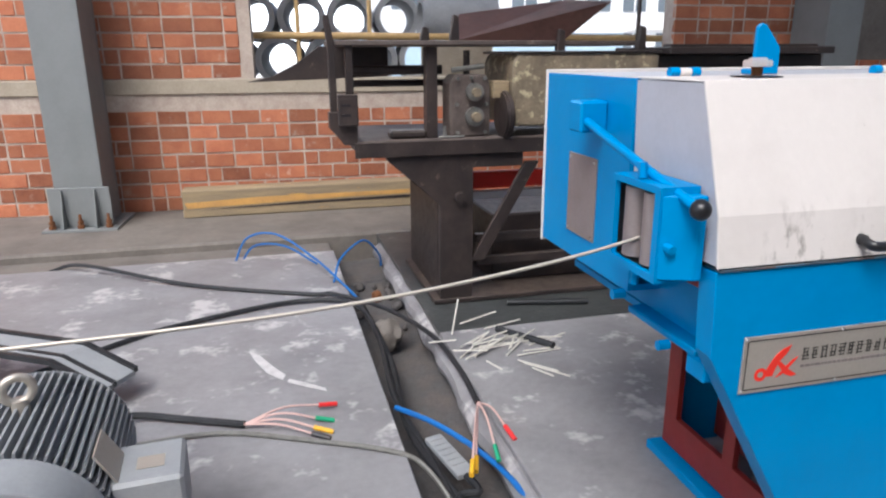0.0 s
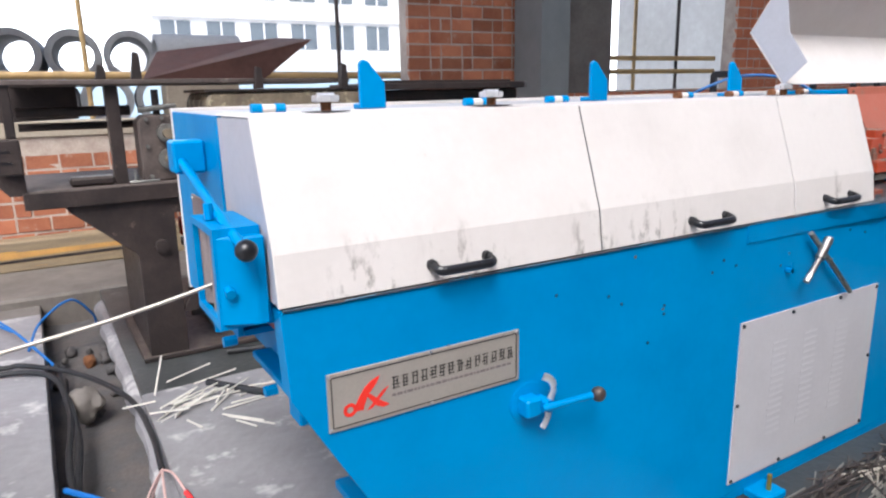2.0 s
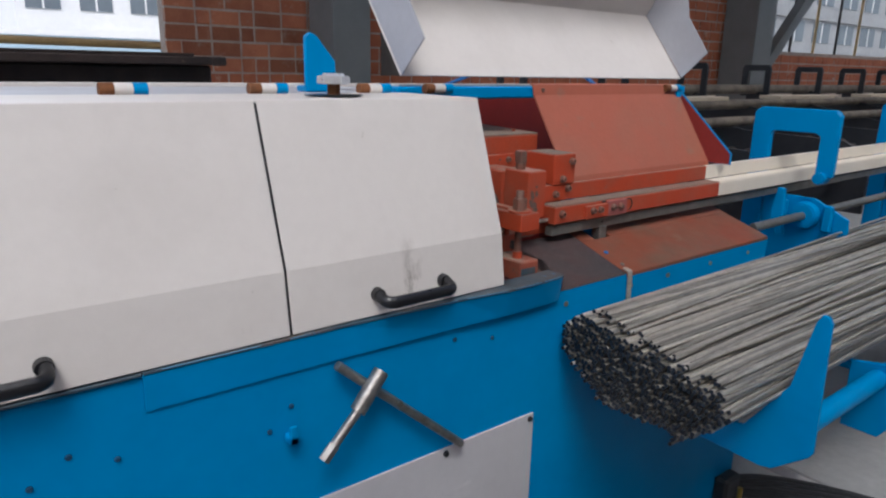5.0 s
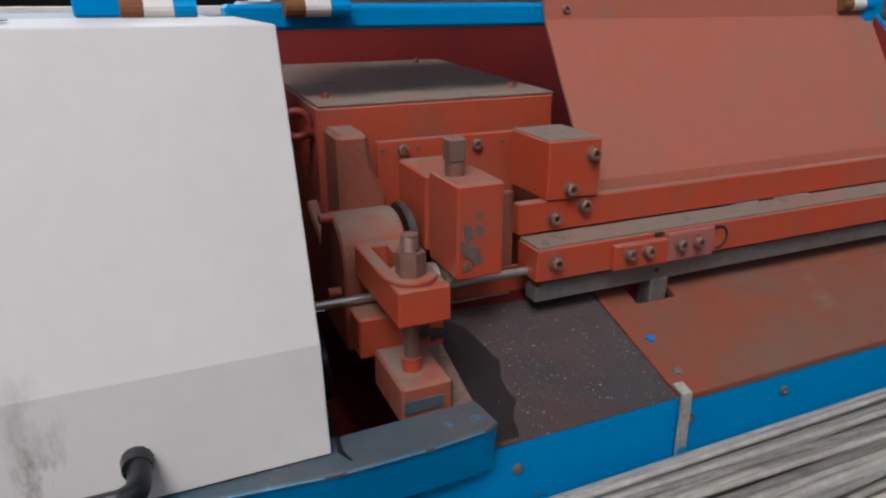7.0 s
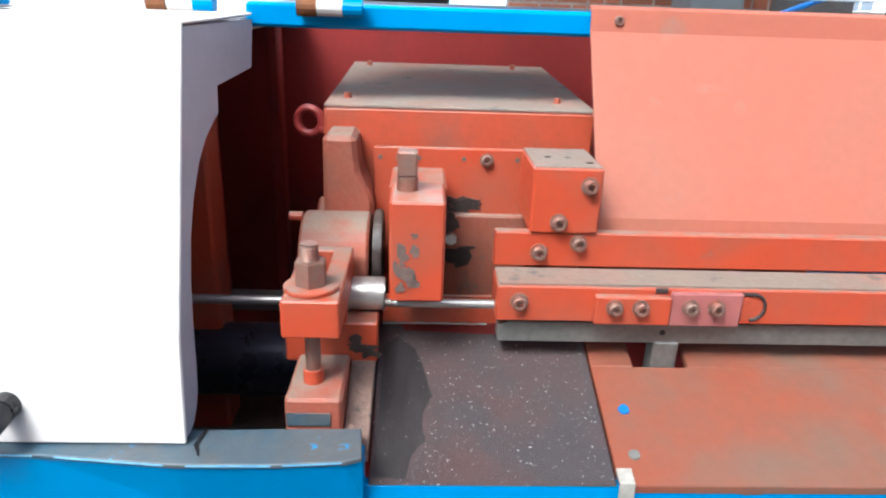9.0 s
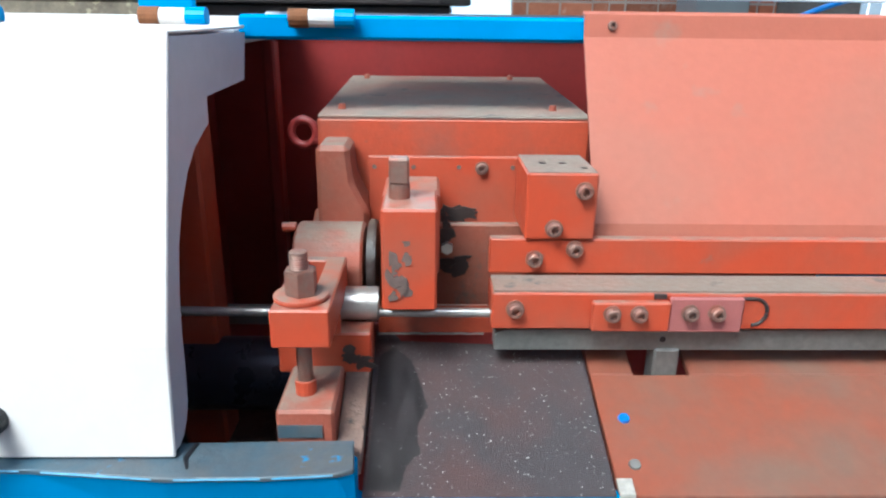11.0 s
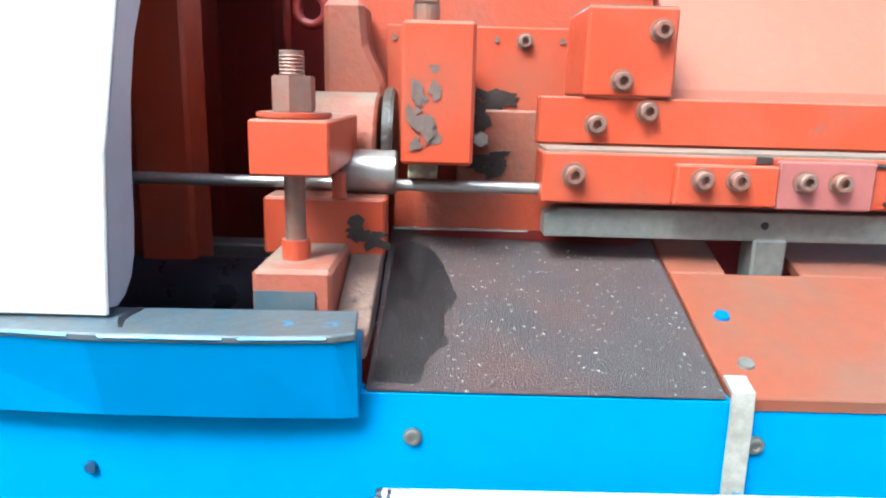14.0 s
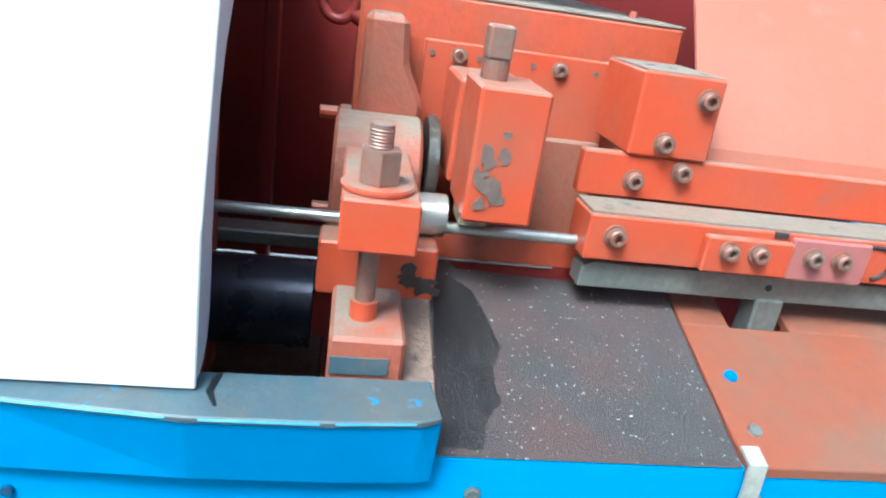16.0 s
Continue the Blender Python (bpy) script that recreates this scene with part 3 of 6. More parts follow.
rows_ = [[face.verts.new((x, y0, z)) for y0, z in ((y + 0.0018, 0.954), (y * 0.42 - 0.001, 0.897), (-0.0005, 0.897), (-0.0005, 0.954))] for x, y in SILL]
for a, b in zip(rows_, rows_[1:]):
    for q in range(4):
        face.faces.new((a[q], a[(q + 1) % 4], b[(q + 1) % 4], b[q]))
face.faces.new(rows_[0]), face.faces.new(rows_[-1][::-1])
part("sill_face", face, BLUE, mach)
part("sill_slit", prism([(2.083, 0.018), (2.079, -0.004), (2.087, -0.020), (2.089, -0.019), (2.084, -0.004), (2.087, 0.018)], "z", 0.9601, 0.9606), BLACK, mach, "dark slit where the flange is cut")

# head end: blue plate, feed box with rollers, lever
part("head_plate", prism([(0.888, 1.325), (0.888, 0.80), (0.33, 0.80), (0.32, 0.91), (0.06, 0.915), (0.06, 0.96), (0.10, 1.09), (0.33, 1.09), (0.36, 1.10), (0.36, 1.325)], "x", -0.092, -0.078, 0.001), BLUE, mach, "blue head plate")
part("head_floor", box(-0.077, 0.0, 0.33, 0.88, 0.80, 0.815), BLUE, mach)
for y, z in ((0.345, 0.79), (0.20, 0.705)):
    part("hex_bolt", cyl((-0.046 if y < 0.3 else -0.093, y, z), (-0.075 if y < 0.3 else -0.125, y, z), 0.014, seg=6), BLUE, mach)
feed = part("feed_box", frame_panel("x", -0.185, 0.012, (0.066, 0.266, 0.915, 1.12), [(0.088, 0.252, 0.932, 1.105)]), BLUE, mach, "blue cast feed box with guide rollers")
part("box_wall", box(-0.1725, -0.093, 0.067, 0.084, 0.915, 1.12), BLUE, feed)
# thin black sheets inside the box stand for the shade of its hollow
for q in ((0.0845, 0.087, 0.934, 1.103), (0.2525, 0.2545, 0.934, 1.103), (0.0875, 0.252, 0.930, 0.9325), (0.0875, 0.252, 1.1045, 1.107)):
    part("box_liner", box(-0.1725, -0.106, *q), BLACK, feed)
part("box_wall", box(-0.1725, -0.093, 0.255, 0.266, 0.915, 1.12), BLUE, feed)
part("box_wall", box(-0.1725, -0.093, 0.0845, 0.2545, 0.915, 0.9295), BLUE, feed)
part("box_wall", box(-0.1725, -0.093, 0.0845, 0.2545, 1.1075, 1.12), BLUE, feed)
# black back sheet, for the same shade behind the rollers
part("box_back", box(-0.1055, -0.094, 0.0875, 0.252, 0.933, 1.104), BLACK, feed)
for y in (0.130, 0.208):
    part("guide_roller", cyl((-0.150, y, 0.940), (-0.150, y, 1.098), 0.030, seg=24), DATA, feed, "grey steel guide roller", True)
for y, z in ((0.175, 1.122), (0.257, 1.02), (0.175, 0.913), (0.073, 1.0)):
    v = Vector((0, y - 0.165, z - 1.017)).normalized()
    part("hex_bolt", cyl((-0.165, y, z), Vector((-0.165, y, z)) + v * 0.034, 0.0105, seg=6), BLUE, feed)
part("gear_guard", prism([(-0.183, 0.065), (-0.115, 0.034), (-0.094, 0.034), (-0.094, 0.065)], "z", 0.925, 1.105, 0.003), BLUE, mach)
lever = part("lever", hose([(-0.15, 0.52, 1.222), (-0.149, 0.35, 1.178), (-0.146, 0.15, 1.127), (-0.143, 0.01, 1.092)], 0.0112, 12), BLUE, mach, "blue clamp lever with black ball", True)
part("ball_knob", ball((-0.141, -0.006, 1.088), 0.0215), BLACK, lever, "black ball knob", True)
part("lever_block", box(-0.17, -0.093, 0.485, 0.56, 1.185, 1.265, 0.006), BLUE, mach, "blue pivot block")
part("data_plate", box(-0.097, -0.0925, 0.525, 0.70, 0.875, 1.108, 0.001), DATA, mach, "dull grey data plate")
for y, z in ((0.537, 0.887), (0.688, 0.887), (0.537, 1.096), (0.688, 1.096)):
    part("rivet", cyl((-0.0975, y, z), (-0.100, y, z), 0.004, seg=10), STEEL, mach)

# hinged covers: folded sheet with end plates and a handle
PROFILE = [(0.36, 1.329), (0.097, 1.329), (0.008, 1.067), (-0.006, 0.962)]


def cover(x0, x1, hx, notch=False, lid_like=False):
    bm = strip(PROFILE, "x", x0 + 0.0015, x1 - 0.0015, 0.004)
    c = part("cover", bm, WHITE, mach, "cream painted hinged cover with oily smudges")
    c.modifiers.new("edge", "BEVEL").width = 0.0012
    for x, e in ((x0 + 0.002, 1), (x1 - 0.006, -1)):
        if lid_like:
            pts = [(0.36, 1.321), (0.101, 1.324), (0.013, 1.066), (0.000, 0.966), (0.022, 0.966), (0.036, 1.00), (0.044, 1.07), (0.085, 1.13), (0.165, 1.175), (0.21, 1.20), (0.35, 1.205)]
        elif e == -1 and notch:
            pts = [(0.36, 1.321), (0.101, 1.324), (0.013, 1.066), (0.000, 0.966), (0.010, 0.964), (0.022, 0.968), (0.033, 0.978), (0.040, 0.993), (0.044, 1.02), (0.047, 1.06),
                   (0.053, 1.10), (0.065, 1.14), (0.083, 1.172), (0.108, 1.20), (0.135, 1.218), (0.165, 1.229), (0.185, 1.235), (0.188, 1.262), (0.34, 1.265)]
        else:
            pts = [(0.36, 1.321), (0.101, 1.324), (0.013, 1.066), (0.000, 0.966), (0.05, 0.966), (0.092, 1.108), (0.345, 1.095)]
        # end plates take the bluish grey as their shadow side
        part("end_plate", prism(pts, "x", x, x + 0.004), GREY_SHEET, c)
    if hx:
        bow = [(hx, -0.0, 1.0), (hx + 0.002, -0.028, 0.994), (hx + 0.012, -0.037, 0.992), (hx + 0.03, -0.039, 0.992), (hx + 0.12, -0.039, 0.992),
               (hx + 0.138, -0.037, 0.992), (hx + 0.148, -0.028, 0.994), (hx + 0.15, -0.0, 1.0)]
        h = hose(bow, 0.0095, 10, 5)
        for v in h.verts:
            v.co.z = 0.993 + (v.co.z - 0.993) * 1.15
        hd = part("handle", h, BLACK, c, "black plastic bow handle", True)
        part("handle_foot", cyl((hx + 0.002, 0.004, 0.999), (hx + 0.002, -0.012, 0.999), 0.0135, 0.012, 14), BLACK, c)
        part("handle_foot", cyl((hx + 0.148, 0.004, 0.999), (hx + 0.148, -0.012, 0.999), 0.0135, 0.012, 14), BLACK, c)
    return c


cover(-0.09, 0.766, 0.258)
cover(0.768, 1.603, 1.108)
cover(1.605, 2.0745, 1.768, True)
for x in (0.767, 1.604):
    part("cover_seam", strip([(0.36, 1.3245), (0.100, 1.3245), (0.0125, 1.0655), (-0.001, 0.9615)], "x", x - 0.004, x + 0.004, 0.002), RUBBER, mach)
# the last cover stands open, turned back on its hinge
lid = cover(2.085, 3.222, None, False, True)
lid_turn = Matrix.Translation((0, 0.39, 1.366)) @ Matrix.Rotation(radians(-128), 4, "X") @ Matrix.Translation((0, -0.36, -1.327))
for o in (lid, *lid.children):
    o.data.transform(lid_turn)
lid["label"] = "cream cover swung open, end plates greyed for shade"


def fin_turned(x):
    b = prism([(x - 0.003, 1.326), (x - 0.003, 1.448), (x + 0.008, 1.458), (x + 0.026, 1.452), (x + 0.074, 1.395), (x + 0.076, 1.326)], "y", 0.487, 0.500, 0.003)
    return part("stop_fin", b, BLUE, mach, "blue cover stop fin")


for x in (0.332, 1.176, 1.897):
    fin_turned(x)
    part("fin_foot", box(x, x + 0.07, 0.501, 0.545, 1.3255, 1.34, 0.003), BLUE, mach)


def hinge(x):
    a = part("hinge", cyl((x - 0.040, 0.352, 1.338), (x - 0.016, 0.352, 1.338), 0.0115, seg=14), RUST if x > 1.0 else BLUE, mach, "barrel hinge in rusty brown, cream and blue" if x > 1.0 else "barrel hinge in blue and cream")
    part("knuckle", cyl((x - 0.0155, 0.352, 1.338), (x + 0.0155, 0.352, 1.338), 0.0105, seg=14), WHITE, a)
    part("knuckle", cyl((x + 0.016, 0.352, 1.338), (x + 0.040, 0.352, 1.338), 0.0115, seg=14), BLUE, a)


for x in (0.03, 0.62, 0.91, 1.47, 1.74, 1.99, 2.17, 3.12):
    hinge(x)


def stud(x, y=0.215):
    part("oil_hole", cyl((x, y, 1.3315), (x, y, 1.3325), 0.055, seg=28), BLACK, mach, "dark access hole")
    s = part("clamp_stud", cyl((x, y, 1.333), (x, y, 1.352), 0.012, seg=14), RUST, mach)
    b = hex_nut((x, y, 1.352), 0.031, 0.015)
    cyl((x - 0.02, y, 1.364), (x + 0.02, y, 1.364), 0.008, seg=10, bm=b)
    part("star_nut", b, CHROME, s, "bright chrome star nut")


for x in (0.116, 0.566, 1.807):
    stud(x, 0.205)

# front fittings: maker's plate, louvred panel, index lever, screws
plate = part("maker_plate", box(0, 0.5, -0.005, -0.001, 0.669, 0.802, 0.0008), ALU, mach, "brushed metal maker's plate with red emblem")
part("plate_border", frame_panel("y", -0.0062, 0.001, (0.008, 0.492, 0.677, 0.794), [(0.0105, 0.4895, 0.6795, 0.7915)]), INK, plate)
for x, z in ((0.006, 0.675), (0.494, 0.675), (0.006, 0.796), (0.494, 0.796), (0.25, 0.796), (0.25, 0.675)):
    part("rivet", cyl((x, -0.005, z), (x, -0.009, z), 0.005, 0.003, 10), STEEL, plate)
emb = prism([(0.121, 0.774), (0.100, 0.766), (0.083, 0.753), (0.072, 0.737), (0.060, 0.716), (0.064, 0.705), (0.080, 0.704), (0.083, 0.716), (0.093, 0.737), (0.105, 0.749), (0.113, 0.759)], "y", -0.0062, -0.0052)
prism([(0.084, 0.741), (0.098, 0.736), (0.118, 0.718), (0.143, 0.701), (0.128, 0.698), (0.111, 0.705), (0.097, 0.722)], "y", -0.0063, -0.0052, 0, emb)
prism([(0.141, 0.744), (0.126, 0.737), (0.108, 0.719), (0.088, 0.700), (0.103, 0.704), (0.120, 0.721), (0.133, 0.734)], "y", -0.0064, -0.0052, 0, emb)
loop = ring((0.049, -0.0056, 0.711), (0, 1, 0), 0.0115, 0.0042, 20, 6)
for v in loop.verts:
    v.co.y = -0.0056 + (v.co.y + 0.0056) * 0.15
join(emb, loop)
part("emblem", emb, LOGO_RED, plate, "red enamel emblem")
rng = random.Random(4)
for i in range(14):
    x = 0.150 + i * 0.0240
    b = None
    for k in range(4):
        if k == 0 or rng.random() < 0.8:
            a0, a1 = x + 0.004 * rng.random(), x + 0.0195 - 0.005 * rng.random()
            b = box(a0, a1, -0.0062, -0.0052, 0.7345 + k * 0.0082, 0.7370 + k * 0.0082, bm=b)
    for k in range(2):
        a0 = x + 0.002 + 0.009 * k + 0.004 * rng.random()
        box(a0, a0 + 0.0028, -0.0064, -0.0052, 0.732 + 0.009 * rng.random(), 0.764 - 0.009 * rng.random(), bm=b)
    part("print_bar", b, INK, plate)
b = None
x = 0.150
while x < 0.475:
    w = 0.004 + 0.012 * rng.random()
    b = box(x, x + w, -0.0062, -0.0052, 0.7165, 0.7225, bm=b)
    x += w + 0.003
part("print_bar", b, DATA, plate, "faint grey line of small print")

panel = part("louvre_panel", box(1.376, 2.182, -0.006, -0.001, 0.07, 0.64, 0.001), PANEL, mach, "grey louvred access panel")
for x, z in ((1.388, 0.628), (1.65, 0.628), (1.93, 0.628), (2.17, 0.628), (1.388, 0.355), (2.17, 0.355), (1.388, 0.082), (1.65, 0.082), (1.93, 0.082), (2.17, 0.082)):
    part("screw", cyl((x, -0.006, z), (x, -0.011, z), 0.007, 0.0055, 12), BLACK, panel)
lou = prism([(-0.006, 0), (-0.0069, 0.001), (-0.006, 0.010)], "x", 0, 0.075)
lm = bpy.data.meshes.new("louvre")
lou.to_mesh(lm)
lou.free()
lm.materials.append(PANEL)
for x in (1.555, 1.73, 1.925):
    for k in range(15):
        o = new("louvre", lm)
        o.parent = panel
        o.matrix_basis = Matrix.Translation((x, 0, 0.20 + k * 0.0235))

idx = part("index_lever", box(0.497, 0.545, -0.045, -0.001, 0.575, 0.625, 0.006), BLUE, mach, "blue index lever with chrome crescent")
part("lever_rod", cyl((0.54, -0.05, 0.598), (0.69, -0.075, 0.607), 0.009, seg=12), BLUE, idx)
part("ball_knob", ball((0.70, -0.078, 0.607), 0.02), OLD_IRON, idx, "dark ball knob", True)
part("boss_plate", cyl((0.53, -0.0005, 0.60), (0.53, -0.006, 0.60), 0.055, seg=32, bev=0.002), BLUE, idx)
part("boss", cyl((0.565, -0.002, 0.597), (0.565, -0.05, 0.597), 0.016, seg=16), BLUE, idx)
cres = hose([(0.555, -0.03, 0.675), (0.578, -0.034, 0.66), (0.588, -0.036, 0.635), (0.575, -0.036, 0.60), (0.57, -0.034, 0.56), (0.555, -0.03, 0.535)], 0.010, 8)
for v in cres.verts:
    v.co.y = -0.034 + (v.co.y + 0.034) * 0.3
part("crescent", cres, CHROME, idx, "chrome crescent indicator", True)

for x, z in ((0.30, 0.80), (0.62, 0.865), (0.85, 0.80), (1.02, 0.765), (1.02, 0.74), (0.96, 0.665), (0.80, 0.83), (1.22, 0.83), (1.27, 0.86), (1.33, 0.835), (1.56, 0.80), (1.60, 0.835), (1.95, 0.87), (2.05, 0.85), (3.09, 0.55), (3.10, 0.3)):
    part("screw", cyl((x, 0, z), (x, -0.003, z), 0.0048, 0.004, 10), SCREW_BLUE, mach)
for x in (2.272, 2.506, 2.66, 2.86, 3.06):
    cap_screw((x, 0, 0.879), (0, -1, 0), 0.0052, 0.0035, mach, "socket_screw", STEEL_DULL)
hk = box(1.585, 1.60, -0.025, -0.001, 0.775, 0.79, 0.002)
box(1.585, 1.60, -0.025, -0.02, 0.775, 0.81, 0.002, bm=hk)
part("tool_hook", hk, BLUE, mach)
part("strap", strip([(0.012, 0.922), (-0.0035, 0.918), (-0.0045, 0.90), (-0.0055, 0.80)], "x", 2.484, 2.499, -0.003), STRAP, mach, "bare metal strap over the edge")

for x0, x1 in ((0.05, 0.12), (0.3, 0.34), (0.52, 0.66), (0.9, 0.95), (1.1, 1.2)):
    part("chipped_edge", box(x0, x1, -0.0072, -0.0062, 0.9555, 0.9575), CHIP, mach)
def sill_y(x):
    for (xa, ya), (xb, yb) in zip(SILL, SILL[1:]):
        if xa <= x <= xb:
            return ya + (yb - ya) * (x - xa) / (xb - xa)
    return -0.02


for x0, x1 in ((1.40, 1.55), (1.60, 1.63), (1.78, 1.94), (1.96, 2.06), (2.08, 2.155), (2.165, 2.218)):
    e = hose([(x0 + (x1 - x0) * q / 4, sill_y(x0 + (x1 - x0) * q / 4) - 0.0002, 0.9580) for q in range(5)], 0.0010, 5, 2)
    part("chipped_edge", e, CHIP, mach, "bare bright metal edge")
srng = random.Random(31)


def chip(x, z, w, h, m_, y=-0.0006):
    pts = [(x + w * (0.5 + 0.5 * srng.random()) * math.cos(a), z + h * (0.4 + 0.6 * srng.random()) * math.sin(a)) for a in [2 * math.pi * i / 9 for i in range(9)]]
    part("paint_chip", prism(pts, "y", y, 0.0005), m_, mach)


for x, z, w, h in ((0.895, 0.925, 0.012, 0.010), (1.015, 0.755, 0.012, 0.006), (0.62, 0.862, 0.006, 0.004), (2.30, 0.835, 0.010, 0.003), (2.62, 0.905, 0.025, 0.004)):
    chip(x, z, w * 0.7, h * 0.7, CHIP_DARK)
scuff = bmesh.new()
scuff.faces.new([scuff.verts.new((1.19 + a, 0.1035 - 0.093 * (1.327 - z) / 0.26 - 0.0012, z)) for a, z in ((0, 1.302), (0.02, 1.308), (0.03, 1.318), (0.05, 1.311), (0.06, 1.306), (0.03, 1.301))])
bmesh.ops.solidify(scuff, geom=scuff.faces[:], thickness=0.0006)
part("scuff", scuff, DUST, mach, "dark scuff on the cover")

# sloping deck in front of the cutter
Z0, G = 0.914, 0.33
dz = lambda y: Z0 + G * y
part("grit_plate", prism([(-0.001, Z0), (0.212, dz(0.212)), (0.212, dz(0.212) - 0.003), (-0.001, Z0 - 0.002)], "x", 2.24, 2.483, 0.001), MAT_BLACK, mach, "black oily deck plate with metal grit")
part("weld_bead", hose([(2.243 + 0.009 * q, 0.2055 + 0.0006 * (q % 2), dz(0.2055) + 0.0004 * (q % 3)) for q in range(15)], 0.0016, 6, 2), STEEL_DULL, mach)
part("red_deck", prism([(-0.001, Z0), (0.145, dz(0.145)), (0.145, dz(0.145) - 0.01), (-0.001, Z0 - 0.01)], "x", 2.486, 3.165, 0.001), RED_DECK, mach, "dusty red sloping deck plate")
part("red_deck", prism([(0.1455, dz(0.1455)), (0.30, dz(0.30)), (0.30, dz(0.30) - 0.01), (0.1455, dz(0.1455) - 0.01)], "x", 2.486, 2.535, 0.001), RED_DECK, mach)
part("red_deck", prism([(0.1455, dz(0.1455)), (0.30, dz(0.30)), (0.30, dz(0.30) - 0.01), (0.1455, dz(0.1455) - 0.01)], "x", 2.60, 3.165, 0.001), RED_DECK, mach)
part("slide_post", box(2.557, 2.586, 0.148, 0.175, 0.90, 0.992, 0.002), STEEL_DULL, mach, "worn steel post in the deck slot")
for (x, y), m_ in (((2.51, 0.086), BLUE_HOSE), ((2.508, 0.032), STEEL_DULL)):
    part("deck_screw", cyl((x, y, dz(y)), (x, y - 0.001, dz(y) + 0.0025), 0.0065, 0.0055, 14), m_, mach)

# red sloping guard above the run-out beam
part("guard", strip([(0.372, 1.347), (0.362, 1.345), (0.356, 1.318), (0.225, 1.115), (0.215, 1.08)], "x", 2.495, 3.162, -0.004), RED_DUSTY, mach, "dusty red sheet guard")
part("guard_side", prism([(0.385, 1.34), (0.348, 1.325), (0.150, 1.145), (0.150, 1.1115), (0.385, 1.1115)], "x", 3.168, 3.174), BLUE, mach, "blue guard side plate")
part("guard_inner", prism([(0.383, 1.337), (0.352, 1.324), (0.153, 1.144), (0.153, 1.1125), (0.383, 1.1125)], "x", 3.1655, 3.1675), RED_DARK, mach, "dark red inner face of the side plate")
part("guard_tab", box(3.140, 3.185, 0.346, 0.362, 1.296, 1.345, 0.002), BLUE, mach)
for x in (2.53, 3.11):
    cap_screw((x, 0.3585, 1.333), (0, -1, 0.15), 0.006, 0.007, mach, "socket_screw")

# ---------- cutter unit (red castings in the well) ----------
gear = part("gearbox", prism([(0.345, 0.93), (0.345, 1.219), (0.78, 1.231), (0.78, 0.93)], "x", 2.159, 2.512, 0.004), RED_CAST, mach, "red cast gearbox with dusty lid")
part("gearbox_lid", prism([(0.3455, 1.2192), (0.3465, 1.2212), (0.782, 1.2332), (0.782, 1.2312)], "x", 2.160, 2.511), DUST, gear, "dust-covered gearbox lid")
for x, y in ((2.185, 0.40), (2.19, 0.74), (2.47, 0.40), (2.45, 0.74)):
    part("lid_bolt", cyl((x, y, 1.2205 + 0.0276 * (y - 0.345)), (x, y, 1.2285 + 0.0276 * (y - 0.345)), 0.0055, 0.0045, 10), CAST_DUSTY, gear)
eye = ring((2.137, 0.37, 1.195), (0.2, 1, 0), 0.017, 0.0055, 24, 10)
cyl((2.150, 0.37, 1.187), (2.166, 0.37, 1.18), 0.009, bm=eye)
part("eye_bolt", eye, RED_DARK, gear, "red lifting eye bolt", True)
# casting: rib, foot and bearing housing
rib = prism([(2.166, 1.195), (2.206, 1.195), (2.21, 1.15), (2.228, 1.115), (2.228, 1.08), (2.166, 1.08)], "y", 0.275, 0.344, 0.006)
part("rib", rib, CAST_DUSTY, gear, "cast rib on the gearbox")
hb = [(0.20 + 0.058 * math.cos(a), 1.052 + 0.055 * math.sin(a)) for a in [math.pi * k / 10 for k in range(11)]]
hb = [(0.33, 0.95), (0.33, 1.09)] + [p for p in hb if p[0] < 0.30] + [(0.142, 0.95)]
part("bearing_housing", prism([(y + 0.05, z) for y, z in hb], "x", 2.145, 2.226, 0.003), CAST_DUSTY, gear, "red bearing housing with rounded top")
for y, z in ((0.24, 1.105), (0.215, 1.02)):
    part("housing_bolt", cyl((2.13, y, z), (2.146, y, z), 0.006, seg=10), RED, gear)
part("shaft_disc", cyl((2.231, 0.245, 1.06), (2.241, 0.245, 1.06), 0.052, seg=36, bev=0.002), OLD_IRON, gear, "black oily shaft disc", True)
part("back_plate", box(2.226, 2.43, 0.310, 0.318, 0.985, 1.176, 0.0015), RED, gear, "red plate with drilled holes")
for x in (2.234, 2.283, 2.34, 2.408):
    part("plate_hole", cyl((x, 0.3095, 1.163), (x, 0.3085, 1.163), 0.0030, seg=12), CHIP_DARK, gear)
cap_screw((2.369, 0.310, 1.162), (0, -1, 0), 0.0068, 0.007, gear)
cap_screw((2.262, 0.310, 1.163), (0, -1, 0), 0.0068, 0.007, gear)
part("oily_plate", box(2.30, 2.425, 0.296, 0.309, 0.975, 1.092, 0.002), CAST_DUSTY, gear, "oil-streaked lower plate")
rng = random.Random(9)


def smear(name, x0, x1, z0, z1, y, count, parent, vert=False):
    """An irregular thin crust of oily dirt on an upright face."""
    for k in range(count):
        cx, cz = x0 + (x1 - x0) * rng.random(), z0 + (z1 - z0) * rng.random()
        n = 9
        w, hh = (0.003 + 0.004 * rng.random(), 0.004 + 0.008 * rng.random()) if vert else (0.007 + 0.009 * rng.random(), 0.004 + 0.006 * rng.random())
        pts = []
        for i in range(n):
            a, f = 2 * math.pi * i / n, 0.35 + 0.9 * rng.random()
            pts.append((cx + w * f * math.cos(a), cz + hh * f * math.sin(a)))
        part(name, prism(pts, "y", y - 0.0004 - 0.0001 * k, y + 0.0005), CHIP_DARK if vert else OLD_IRON, parent, "grey-brown chipped patch" if vert else "black oily crust")


smear("oil_crust", 2.318, 2.368, 1.096, 1.113, 0.3095, 14, gear)
